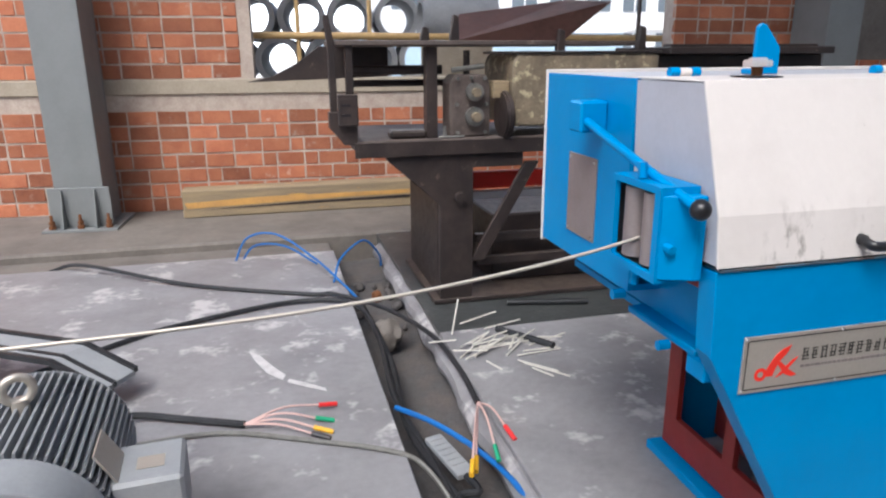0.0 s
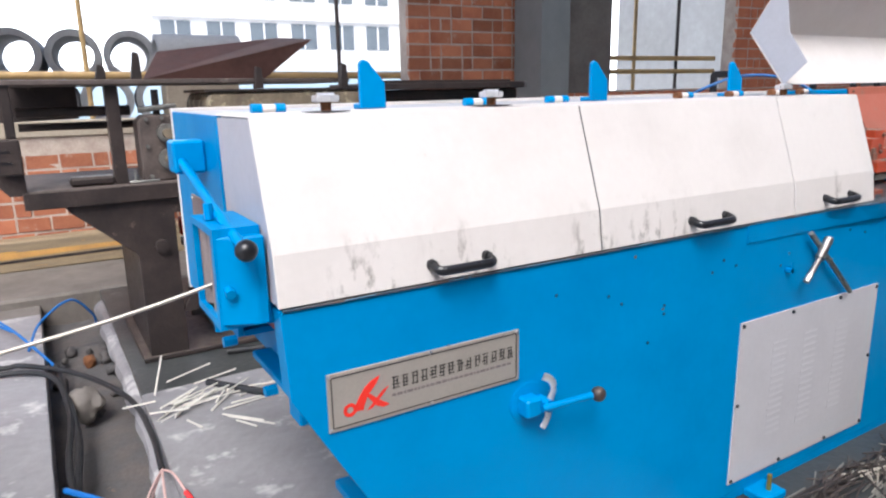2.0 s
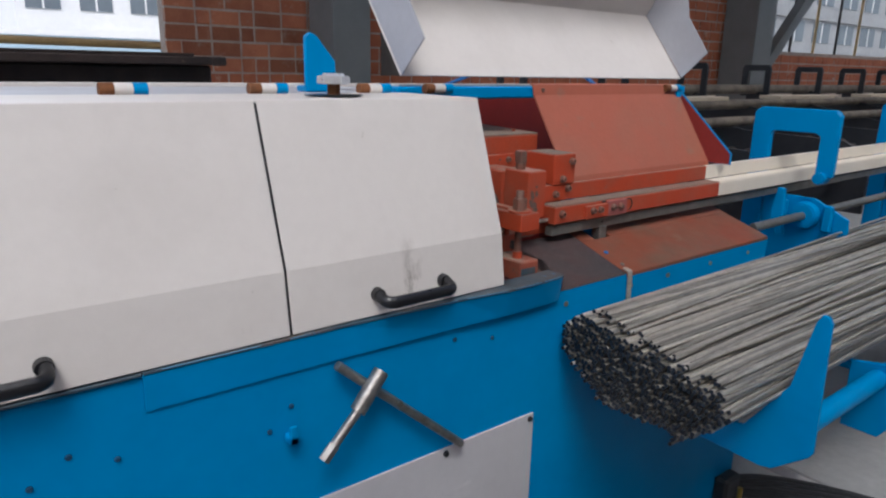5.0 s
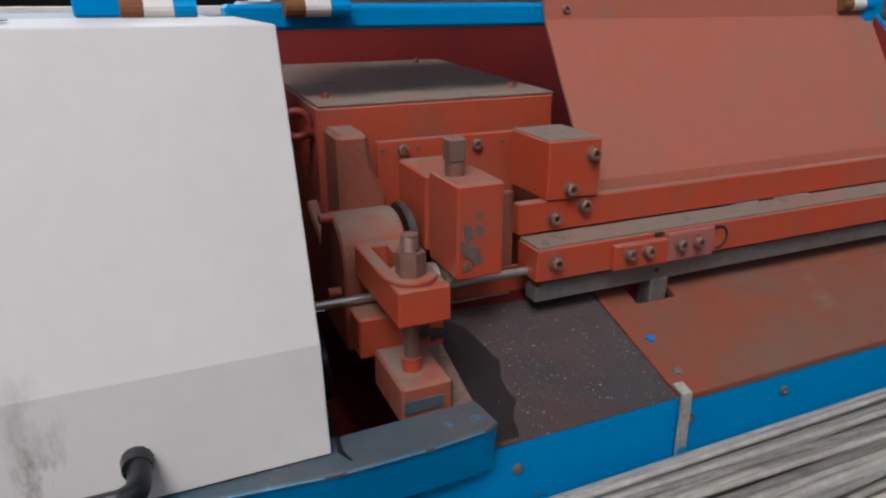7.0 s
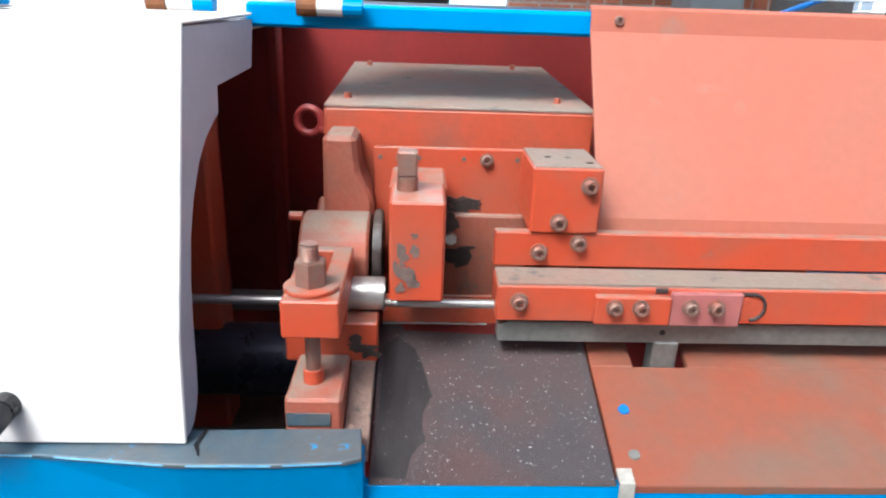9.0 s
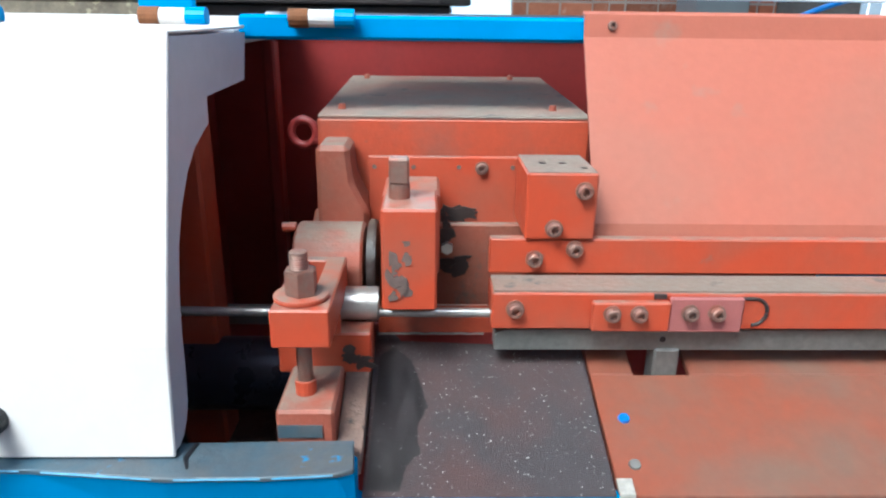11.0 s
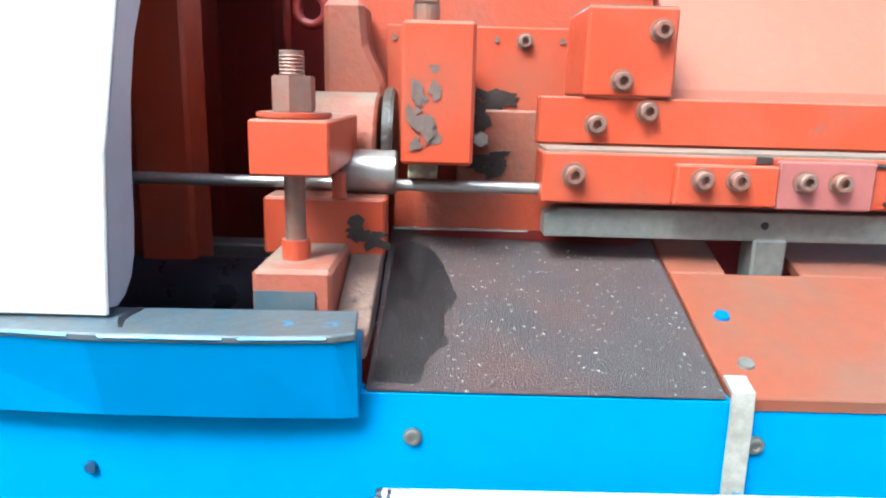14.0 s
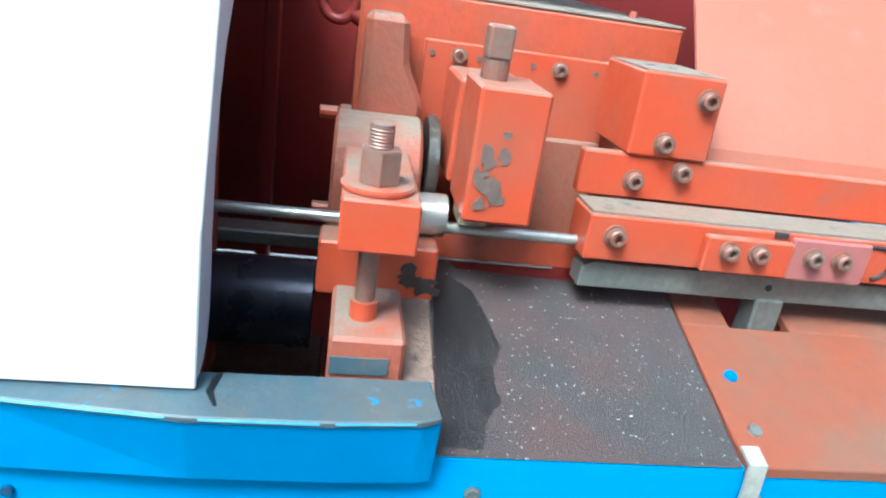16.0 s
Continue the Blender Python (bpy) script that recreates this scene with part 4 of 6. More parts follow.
smear("oil_crust", 2.318, 2.335, 1.07, 1.09, 0.296, 6, gear)
smear("oil_crust", 2.318, 2.350, 1.026, 1.052, 0.296, 12, gear)
part("bleed_nut", hex_nut((2.326, 0.296, 1.062), 0.008, 0.010, axis=(0, -1, 0)), STEEL, gear)
smear("oil_crust", 2.216, 2.234, 0.984, 1.000, 0.126, 6, gear)
# moving knife block with its square bolt
knife = part("knife_block", box(2.254, 2.311, 0.118, 0.20, 1.052, 1.162, 0.0025), RED, mach, "red knife block with chipped paint")
smear("paint_chip", 2.261, 2.281, 1.062, 1.130, 0.118, 16, knife, True)
part("knife_base", box(2.25, 2.315, 0.201, 0.295, 1.06, 1.155, 0.003), RED_CAST, knife)
kb = cyl((2.271, 0.165, 1.162), (2.271, 0.165, 1.178), 0.0115, seg=18)
box(2.2605, 2.2815, 0.1545, 0.1755, 1.178, 1.205, 0.002, bm=kb)
part("square_bolt", kb, BOLT, knife, "worn square-headed bolt")
part("knife_shoe", box(2.258, 2.283, 0.152, 0.19, 1.037, 1.051, 0.001), OLD_TANK, knife, "brassy knife shoe")
# clamp with stud and nut
clamp = part("clamp_block", frame_panel("z", 1.050, 0.038, (2.156, 2.211, 0.038, 0.185), [(2.171, 2.190, 0.096, 0.172)]), RED, mach, "red slotted clamp block")
clamp.modifiers.new("edge", "BEVEL").width = 0.0015
part("washer", cyl((2.181, 0.07, 1.0883), (2.181, 0.07, 1.0925), 0.0268, seg=26, bev=0.001), RED, clamp, "red painted washer", True)
nut = hex_nut((2.181, 0.07, 1.0925), 0.0158, 0.025)
part("nut", nut, BOLT, clamp, "paint-worn hex nut")
part("stud_collar", cyl((2.180, 0.07, 0.983), (2.180, 0.07, 1.0), 0.0105, seg=18), RED, clamp)
stud_b = cyl((2.180, 0.07, 0.985), (2.180, 0.07, 1.126), 0.0078, seg=16)
cyl((2.180, 0.07, 1.1165), (2.180, 0.07, 1.1345), 0.0085, seg=16, bm=stud_b)
for k in range(6):
    ring((2.180, 0.07, 1.1185 + k * 0.0024), (0, 0, 1), 0.0083, 0.0009, 18, 5, bm=stud_b)
part("stud", stud_b, BOLT, clamp, "threaded stud with flaking paint", True)
part("foot_block", box(2.156, 2.212, 0.034, 0.125, 0.94, 0.985, 0.003), CAST_DUSTY, mach, "red foot block with a blue stripe")
part("stripe", box(2.1575, 2.2005, 0.0325, 0.0337, 0.956, 0.970, 0), BLUE_WORN, mach)
part("foot_plate", prism([(0.01, 0.93), (0.01, 0.937), (0.13, 0.977), (0.20, 0.99), (0.20, 0.93)], "x", 2.2130, 2.2385, 0.001), GRIME, mach, "grimy cast foot")
part("jaw_plate", box(2.141, 2.241, 0.126, 0.165, 0.974, 1.022, 0.002), RED, mach, "red jaw plate")
part("guide_hub", cyl((2.203, 0.165, 1.040), (2.2475, 0.165, 1.040), 0.019, seg=32, bev=0.001), ROD, mach, "bright turned steel guide hub", True)
part("back_strip", prism([(0.2085, 0.975), (0.2085, 1.018), (0.213, 1.018), (0.213, 0.975)], "x", 2.243, 2.44), RED_CAST, mach, "dull red strip behind the deck plate")
part("lock_pin", cyl((2.203, 0.13, 1.022), (2.203, 0.13, 1.043), 0.006, seg=12), RED, mach)
part("inner_slide", box(1.93, 2.145, 0.40, 0.44, 0.90, 0.918, 0.002), STEEL_DULL, mach)
part("drum", cyl((1.90, 0.30, 0.876), (2.135, 0.30, 0.876), 0.05, seg=36), DRUM, mach, "dark glossy drive drum in the well", True)
part("cross_member", box(1.90, 2.15, 0.12, 0.42, 0.722, 0.77, 0.004), OLD_IRON, mach)

# ---------- run-out beam ----------
beam = thing("runout_beam", (2.4, 0.16, 1.0), "long red and cream run-out channel beam with steel slide", "conveyor beam")
END = 9.5
for x0, x1, m_ in ((2.371, 3.105, RED), (3.1052, END, CREAM)):
    part("upper_rail", box(x0, x1, 0.190, 0.205, 1.0665, 1.108, 0.0015), m_, beam)
    part("lower_rail", box(x0, x1, 0.140, 0.189, 1.021, 1.063, 0.0015), m_, beam)
    part("rail_top", box(x0 + 0.002, x1, 0.143, 0.1885, 1.0632, 1.0655), CREAM if m_ is CREAM else DUST, beam)
part("slide_bar", prism([(2.376, 0.990), (3.6, 0.990), (3.6, 1.0155), (2.388, 1.0155), (2.376, 1.009)], "y", 0.150, 0.175, 0.001), STEEL_DULL, beam, "worn flat steel slide bar")
part("slide_bar", box(3.601, END, 0.150, 0.175, 0.990, 1.0155), STEEL_DULL, beam)
part("hole", cyl((2.565, 0.1505, 1.004), (2.565, 0.1492, 1.004), 0.0035, seg=12), BLACK, beam)
blk = part("stop_block", box(2.409, 2.487, 0.186, 0.285, 1.1085, 1.184, 0.002), RED, beam, "red stop block with dusty top")
part("block_dust", box(2.4105, 2.4855, 0.188, 0.283, 1.1841, 1.1852), DUST, blk)
for x, y in ((2.432, 0.235), (2.455, 0.235), (2.475, 0.21)):
    part("tapped_hole", cyl((x, y, 1.1853), (x, y, 1.1858), 0.004, seg=12), BLACK, blk)
for x, z in ((2.472, 1.165), (2.441, 1.122)):
    cap_screw((x, 0.186, z), (0, -1, 0), 0.0078, 0.010, blk)
for x, z in ((2.467, 1.0965), (2.422, 1.0845)):
    cap_screw((x, 0.190, z), (0, -1, 0), 0.0078, 0.010, beam)
cap_screw((2.396, 0.140, 1.045), (0, -1, 0), 0.0078, 0.010, beam)
adj = part("adjuster_plate", box(2.478, 2.562, 0.129, 0.1395, 1.023, 1.0565, 0.0015), RED, beam, "red adjuster plate with four bolts")
part("adjuster_plate", box(2.5625, 2.6425, 0.132, 0.1395, 1.021, 1.061, 0.0015), RED_FADED, beam, "faded purplish adjuster plate")
for x in (2.499, 2.528, 2.584, 2.613):
    cap_screw((x, 0.129 if x < 2.56 else 0.132, 1.0445), (0, -1, 0), 0.0074, 0.009, adj)
arc = [(2.6565 + 0.0150 * math.cos(a), 1.0425 + 0.0155 * math.sin(a)) for a in [math.pi * (k / 10 - 0.5) for k in range(11)]]
part("slot_floor", prism([(2.643, 1.027)] + arc + [(2.643, 1.058)], "y", 0.1394, 0.1398), RED_CAST, beam)
rim = hose([(2.6435, 0.1392, 1.0582)] + [(x, 0.1392, z) for x, z in arc[::-1]], 0.0022, 6, 3)
part("slot_rim", rim, OLD_IRON, beam, "dark rim of the slot", True)
part("rail_step", box(2.546, 2.560, 0.1385, 0.1415, 1.0575, 1.0633, 0.0005), OLD_IRON, beam)
part("rail_step", box(2.556, 2.562, 0.1385, 0.1405, 1.0195, 1.0235, 0.0003), OLD_IRON, beam)

for nm, m_, pts, lab in (("oil_stain", OIL, [(2.243, 0.005), (2.275, 0.004), (2.281, 0.03), (2.294, 0.045), (2.291, 0.075), (2.302, 0.10), (2.292, 0.14), (2.283, 0.165), (2.262, 0.185), (2.246, 0.17)], "dark oil stain"),
                         ("bare_patch", RED_DARK, [(2.27, 0.195), (2.46, 0.185), (2.48, 0.20), (2.47, 0.208), (2.26, 0.209)], "reddish worn strip")):
    b = bmesh.new()
    fine = []
    for (xa, ya), (xb, yb) in zip(pts, pts[1:] + pts[:1]):
        for q in range(6):
            u = q / 6
            fx, fy = xa + (xb - xa) * u, ya + (yb - ya) * u
            fine.append((max(2.2425, fx + 0.0025 * noise.noise(Vector((fx * 130, fy * 130, 1)))), max(0.001, fy + 0.0025 * noise.noise(Vector((fx * 130, fy * 130, 9))))))
    b.faces.new([b.verts.new((x, y, dz(y) + 0.0005)) for x, y in fine])
    bmesh.ops.solidify(b, geom=b.faces[:], thickness=0.0004)
    part(nm, b, m_, mach, lab)
work = thing("steel_rod", (1.0, 0.165, 1.036), "straight bright steel rod fed through the cutter", "steel rod")
part("rod", cyl((1.895, 0.165, 1.030), (2.372, 0.165, 1.029), 0.0052, seg=14), ROD, work, "", True)
feedrod = thing("feed_rod", (-0.2, 0.2, 0.99), "pale raw steel rod entering the feed box", "steel rod")
part("rod", hose([(-0.10, 0.176, 1.0), (-0.3, 0.19, 0.952), (-0.5, 0.20, 0.917), (-0.75, 0.20, 0.888), (-1.05, 0.20, 0.868), (-1.45, 0.20, 0.857), (-2.2, 0.2, 0.85), (-4.5, 0.2, 0.84)], 0.0042, 10, 8), ALU, feedrod, "", True)


# ---------- gantries over the beam, with shaft and bearings ----------
def gantry(x):
    g = thing("conveyor_gantry", (x, 0.14, 0), "blue flame-cut steel gantry over the run-out beam", "conveyor gantry", "gantries along the beam")
    t = 0.012
    pts = [(-0.004, 1.06), (-0.004, 1.26), (0.012, 1.278), (0.262, 1.278), (0.285, 1.26), (0.29, 0.02), (0.215, 0.02), (0.218, 1.19), (0.21, 1.20), (0.07, 1.20), (0.052, 1.19), (0.052, 1.06)]
    part("arch", prism(pts, "x", x - t, x + t, 0.003), BLUE, g)
    part("pivot_block", cyl((x - 0.035, 0.03, 1.055), (x + 0.02, 0.03, 1.055), 0.02, seg=16, bev=0.004), BLUE, g)
    part("side_plate", prism([(0.213, 0.60), (0.0, 0.66), (-0.08, 0.86), (-0.075, 0.93), (0.04, 0.985), (0.213, 0.985)], "x", x - 0.006, x + 0.006, 0.002), BLUE, g)
    b = part("bearing", cyl((x - 0.04, 0.06, 0.925), (x - 0.007, 0.06, 0.925), 0.042, 0.05, 22, 0.004), BLUE, g, "blue flange bearing")
    part("lug", box(x - 0.03, x - 0.007, -0.03, 0.0, 0.88, 0.97, 0.005), BLUE, b)
    part("lug", box(x - 0.03, x - 0.007, 0.12, 0.15, 0.88, 0.97, 0.005), BLUE, b)
    part("crank_arm", prism([(0.085, 0.86), (0.11, 0.86), (0.14, 0.93), (0.125, 1.02), (0.10, 1.02), (0.10, 0.94)], "x", x - 0.10, x - 0.085, 0.003), BLUE, g)
    part("foot", box(x - 0.05, x + 0.05, 0.15, 0.34, 0.0, 0.02, 0.003), BLUE, g)
    return g


for x in (3.55, 4.68, 5.8, 6.95, 8.1):
    gantry(x)
shaft = thing("drive_shaft", (5, 0.06, 0.925), "dusty steel drive shaft through the bearings", "drive shaft")
part("shaft", cyl((3.19, 0.06, 0.925), (9.2, 0.06, 0.925), 0.014, seg=14), STEEL_DULL, shaft, "", True)

# ---------- rod cradle and bundle ----------
cradle = thing("rod_cradle", (2.45, -0.25, 0.6), "blue steel cradle arms holding the rod bundle", "rod cradle")


def arm(x):
    pts = [(-0.002, 0.75), (-0.12, 0.69), (-0.25, 0.662), (-0.35, 0.68), (-0.43, 0.80), (-0.458, 0.94), (-0.466, 0.957), (-0.478, 0.958), (-0.486, 0.945), (-0.492, 0.68), (-0.485, 0.668), (-0.42, 0.612), (-0.395, 0.606), (-0.25, 0.611), (-0.12, 0.63), (-0.002, 0.65)]
    part("cradle_arm", prism(pts, "x", x - 0.005, x + 0.005, 0.0015), BLUE, cradle)


for x in (2.45, 4.1, 5.6):
    arm(x)
for x in (2.83, 3.9, 5.4):
    part("tube_plate", prism([(-0.40, 0.58), (-0.40, 0.745), (-0.50, 0.765), (-0.52, 0.64), (-0.48, 0.58)], "x", x - 0.006, x + 0.006, 0.002), BLUE, cradle)
part("cradle_tube", cyl((2.46, -0.46, 0.72), (6.2, -0.46, 0.72), 0.022, seg=18), BLUE, cradle, "", True)
for x in (4.15, 5.9):
    part("leg", box(x - 0.04, x + 0.04, -0.50, -0.42, 0.02, 0.697, 0.004), BLUE, cradle)
    part("foot", prism([(x - 0.06, -0.6), (x + 0.2, -0.6), (x + 0.2, -0.3), (x - 0.06, -0.3)], "z", 0.001, 0.02, 0.002), BLUE, cradle)

bundle = thing("rebar_bundle", (2.25, -0.2, 0.7), "large bundle of straight ribbed grey steel rods lying in the cradle", "rod bundle", "", "")
rng = random.Random(21)
R_ROD = 0.0049
rod_mesh = []
for k in range(3):
    b = cyl((0, 0, 0), (6.5, 0, 0), R_ROD * 0.86, seg=8)
    bmesh.ops.bisect_plane(b, geom=b.verts[:] + b.edges[:] + b.faces[:], plane_co=(0.0014 + 0.0005 * k, 0, 0), plane_no=(1, 0, 0))
    me = bpy.data.meshes.new("rod")
    b.to_mesh(me)
    b.free()
    me.materials.append(REBAR), me.materials.append(REBAR_END_SHADE)
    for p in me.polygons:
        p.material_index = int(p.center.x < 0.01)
        p.use_smooth = len(p.vertices) <= 4
    rod_mesh.append(me)


def inside(y, z):
    """The section of the heap: a rounded heap lying in the cradle."""
    top = 0.882 - 0.20 * max(0, -y - 0.07) - 0.7 * max(0, y + 0.07) - 0.9 * max(0, -y - 0.38)
    low = 0.70 + 0.9 * max(0, y + 0.13) ** 1.1 if y > -0.30 else 0.668 + 0.9 * max(0, -y - 0.30)
    low = max(low, 0.672)
    return -0.445 < y < -0.014 and low < z < top


spots = []
row, z = 0, 0.675
while z < 0.90:
    y = -0.45 + (R_ROD if row % 2 else 0)
    while y < -0.01:
        yy, zz = y + rng.uniform(-0.0015, 0.0015), z + rng.uniform(-0.0015, 0.0015)
        if inside(yy, zz):
            spots.append((yy, zz))
        y += R_ROD * 2.18
    z += R_ROD * 1.92
    row += 1
near, rest = [], []
for s in spots:
    edge = not all(inside(s[0] + a, s[1] + c) for a, c in ((0.016, 0), (-0.016, 0), (0, 0.018), (0.012, 0.014), (-0.012, 0.014), (0, -0.014)))
    (near if edge else rest).append(s)
rng.shuffle(rest)
near = near + rest[:max(0, 290 - len(near))]
rest = rest[max(0, 290 - (len(near) - len(rest[:max(0, 290 - len(near))]))):]


def rod_matrix(y, z):
    back = 0.008 + 0.013 * rng.random() + 0.05 * max(0, -y - 0.2)
    return Matrix.Translation((2.235 + back, y, z)) @ Matrix.Rotation(rng.gauss(0, 0.009), 4, "Z") @ Matrix.Rotation(rng.gauss(0, 0.0015), 4, "Y") @ Matrix.Rotation(rng.uniform(0, 6.28), 4, "X")


for y, z in near:
    o = new("rod", rng.choice(rod_mesh))
    o.parent = bundle
    o.matrix_parent_inverse = bundle.matrix_basis.inverted()
    o.matrix_basis = rod_matrix(y, z)
b = bmesh.new()
for y, z in rest:
    k = len(b.verts)
    b.from_mesh(rod_mesh[0])
    b.verts.ensure_lookup_table()
    bmesh.ops.transform(b, matrix=rod_matrix(y, z), verts=b.verts[k:])
me = bpy.data.meshes.new("inner_rods")
b.to_mesh(me)
b.free()
me.materials.append(REBAR), me.materials.append(REBAR_END_SHADE)
o = new("rod_core", me)
o.parent = bundle
o.matrix_parent_inverse = bundle.matrix_basis.inverted()
tagged(o, kind="stuff")
# a few rods lie askew on top
for k in range(60):
    y0 = -0.08 - 0.32 * rng.random()
    o = new("rod", rod_mesh[k % 3])
    o.parent = bundle
    o.matrix_parent_inverse = bundle.matrix_basis.inverted()
    zt = 0.887 - 0.2 * max(0, -y0 - 0.07) - 0.9 * max(0, -y0 - 0.38)
    o.matrix_basis = Matrix.Translation((2.255 + 0.03 * rng.random(), y0, zt + 0.001 + 0.007 * rng.random())) @ Matrix.Rotation(max(-0.05, min(0.06, rng.gauss(0.004, 0.026))), 4, "Z") @ Matrix.Rotation(rng.uniform(-0.004, 0.0), 4, "Y")

# T-handled wrench stuck in its hole
wr = thing("t_wrench", (1.74, -0.03, 0.85), "steel T-handled socket wrench hanging on the blue panel", "wrench")
A, Bq, C, D = Vector((1.676, -0.022, 0.896)), Vector((1.957, -0.022, 0.649)), Vector((1.743, -0.042, 0.853)), Vector((1.632, -0.048, 0.744))
part("bar", cyl(A, Bq, 0.0085, seg=16, bev=0.001), WRENCH, wr, "dull steel bar", True)
sb = cyl(C + Vector((0.012, 0.004, 0.018)), C + (D - C) * 0.38, 0.0145, seg=18, bev=0.001)
cyl(C + (D - C) * 0.38, C + (D - C) * 0.8, 0.0085, seg=16, bm=sb)
cyl(C + (D - C) * 0.8, D, 0.0105, seg=6, bm=sb)
part("socket", sb, WRENCH, wr, "bright worn socket", True)
pb = part("peg", cyl((1.80, -0.0, 0.79), (1.80, -0.032, 0.79), 0.006, seg=10), STEEL_DULL, wr)

# ---------- old machine behind ----------
old = thing("old_machine", (0.3, 2.8, 0), "oily dark iron machine table with gears and tank", "machine")
Y0, Y1 = 2.40, 3.25
part("table_top", box(-0.52, 2.6, Y0, Y1, 0.895, 0.945, 0.006), OLD_DUSTY, old, "grimy dusty iron table top")
part("table_edge", box(-0.52, 2.6, Y0 - 0.012, Y0 - 0.001, 0.86, 0.94, 0.003), OLD_IRON, old)
part("leg_plate", prism([(-0.36, 0.86), (0.42, 0.86), (0.42, 0.78), (0.13, 0.78), (0.13, 0.02), (-0.06, 0.02), (-0.06, 0.58), (-0.34, 0.83)], "y", Y0 + 0.02, Y0 + 0.08, 0.004), OLD_IRON, old, "dark iron leg with a slanted bracket")
part("leg_side", prism([(Y0 + 0.09, 0.02), (Y1, 0.02), (Y1, 0.86), (Y0 + 0.09, 0.86)], "x", -0.06, -0.03), OLD_IRON, old)
part("brace", prism([(0.12, 0.24), (0.20, 0.24), (0.52, 0.80), (0.44, 0.80)], "y", Y0 + 0.03, Y0 + 0.06, 0.003), OLD_IRON, old)
part("bottom_plate", box(-0.1, 1.4, Y0 + 0.0, Y1, 0.005, 0.03, 0.003), OLD_IRON, old)
part("motor_box", box(0.32, 1.3, Y0 + 0.25, Y1 - 0.1, 0.031, 0.45, 0.01), OLD_IRON, old)
part("red_bar", box(0.20, 1.3, Y0 + 0.32, Y0 + 0.38, 0.60, 0.70, 0.006), LOGO_RED, old, "faded red bar under the table")
part("pale_bar", box(0.20, 1.3, Y0 + 0.30, Y0 + 0.36, 0.54, 0.585, 0.004), PANEL, old)
for z in (0.18, 0.32):
    part("rail", box(0.18, 1.3, Y0 + 0.12, Y0 + 0.16, z, z + 0.05, 0.003), OLD_IRON, old)
part("boss", cyl((0.05, Y0 + 0.02, 0.62), (0.05, Y0 - 0.02, 0.62), 0.03, seg=18), OLD_IRON, old)
part("upright", prism([(-0.635, 1.02), (-0.60, 1.02), (-0.60, 1.42), (-0.625, 1.57), (-0.65, 1.57), (-0.635, 1.40)], "y", Y0, Y0 + 0.05, 0.003), OLD_IRON, old, "bent dark upright")
part("upright", box(-0.55, -0.51, Y0 + 0.02, Y0 + 0.06, 0.94, 1.44, 0.004), OLD_IRON, old)
part("upright_foot", prism([(-0.645, 1.10), (-0.645, 1.02), (-0.57, 0.93), (-0.50, 0.93), (-0.50, 1.10)], "y", Y0 - 0.004, Y0 + 0.06, 0.003), OLD_IRON, old)
sw = part("switch_box", box(-0.60, -0.50, Y0 - 0.05, Y0 - 0.006, 1.03, 1.19, 0.006), OLD_IRON, old, "dark switch box with two slots")
for z in (1.08, 1.13):
    part("slot", box(-0.585, -0.54, Y0 - 0.052, Y0 - 0.0505, z, z + 0.012), BLACK, sw)
part("top_plate", prism([(-0.60, 2.40), (0.3, 2.40), (1.2, 2.55), (1.2, 3.15), (-0.5, 3.2), (-0.62, 2.8)], "z", 1.425, 1.45, 0.004), OLD_DUSTY, old, "dark flat plate on top of the frame")
part("cross_tube", cyl((-0.5, 2.62, 1.30), (0.0, 2.62, 1.30), 0.025, seg=14), OLD_IRON, old)
part("cross_tube", cyl((-0.5, 2.9, 1.22), (0.3, 2.9, 1.22), 0.02, seg=14), OLD_IRON, old)
part("upright", box(-0.12, -0.06, Y0 + 0.06, Y0 + 0.14, 0.946, 1.42, 0.004), OLD_IRON, old)
gh = part("gear_housing", prism([(0.01, 0.947), (0.235, 0.947), (0.235, 1.22), (0.21, 1.275), (0.04, 1.275), (0.01, 1.24)], "y", Y0 + 0.06, Y0 + 0.24, 0.008), OLD_DUSTY, old, "worn gear housing with two shafts")
for z, r in ((1.185, 0.048), (1.055, 0.052)):
    part("gear_flange", cyl((0.14, Y0 + 0.059, z), (0.14, Y0 + 0.02, z), r, seg=24, bev=0.004), STEEL_DULL, gh, "worn shaft flange", True)
    part("shaft_end", cyl((0.14, Y0 + 0.0199, z), (0.14, Y0 - 0.01, z), r * 0.5, seg=18), OLD_TANK, gh, "", True)
for x, z in ((0.05, 1.255), (0.20, 1.255), (0.045, 1.12), (0.05, 0.97), (0.205, 0.97), (0.21, 1.12), (0.125, 1.26)):
    part("bolt", cyl((x, Y0 + 0.059, z), (x, Y0 + 0.045, z), 0.011, seg=6), STEEL_DULL, gh)
part("wooden_block", box(0.245, 0.335, Y0 + 0.04, Y0 + 0.2, 1.15, 1.24, 0.004), TIMBER, old, "pale wooden block")
part("adjuster", cyl((0.11, 2.5, 1.275), (0.11, 2.5, 1.40), 0.018, seg=12), OLD_IRON, old)
part("adjuster", cyl((0.02, 2.47, 1.30), (0.2, 2.47, 1.32), 0.014, seg=10), STEEL_DULL, old)
part("hand_wheel", cyl((0.285, 2.43, 1.06), (0.325, 2.43, 1.06), 0.13, seg=28, bev=0.01), OLD_IRON, old, "black pulley wheel", True)
part("tool", box(-0.32, -0.12, Y0 + 0.05, Y0 + 0.16, 0.946, 0.99, 0.012), OLD_IRON, old)
part("fitting", cyl((-0.03, Y0 + 0.03, 0.946), (-0.03, Y0 + 0.03, 1.01), 0.012, 0.006, 10), STEEL_DULL, old)
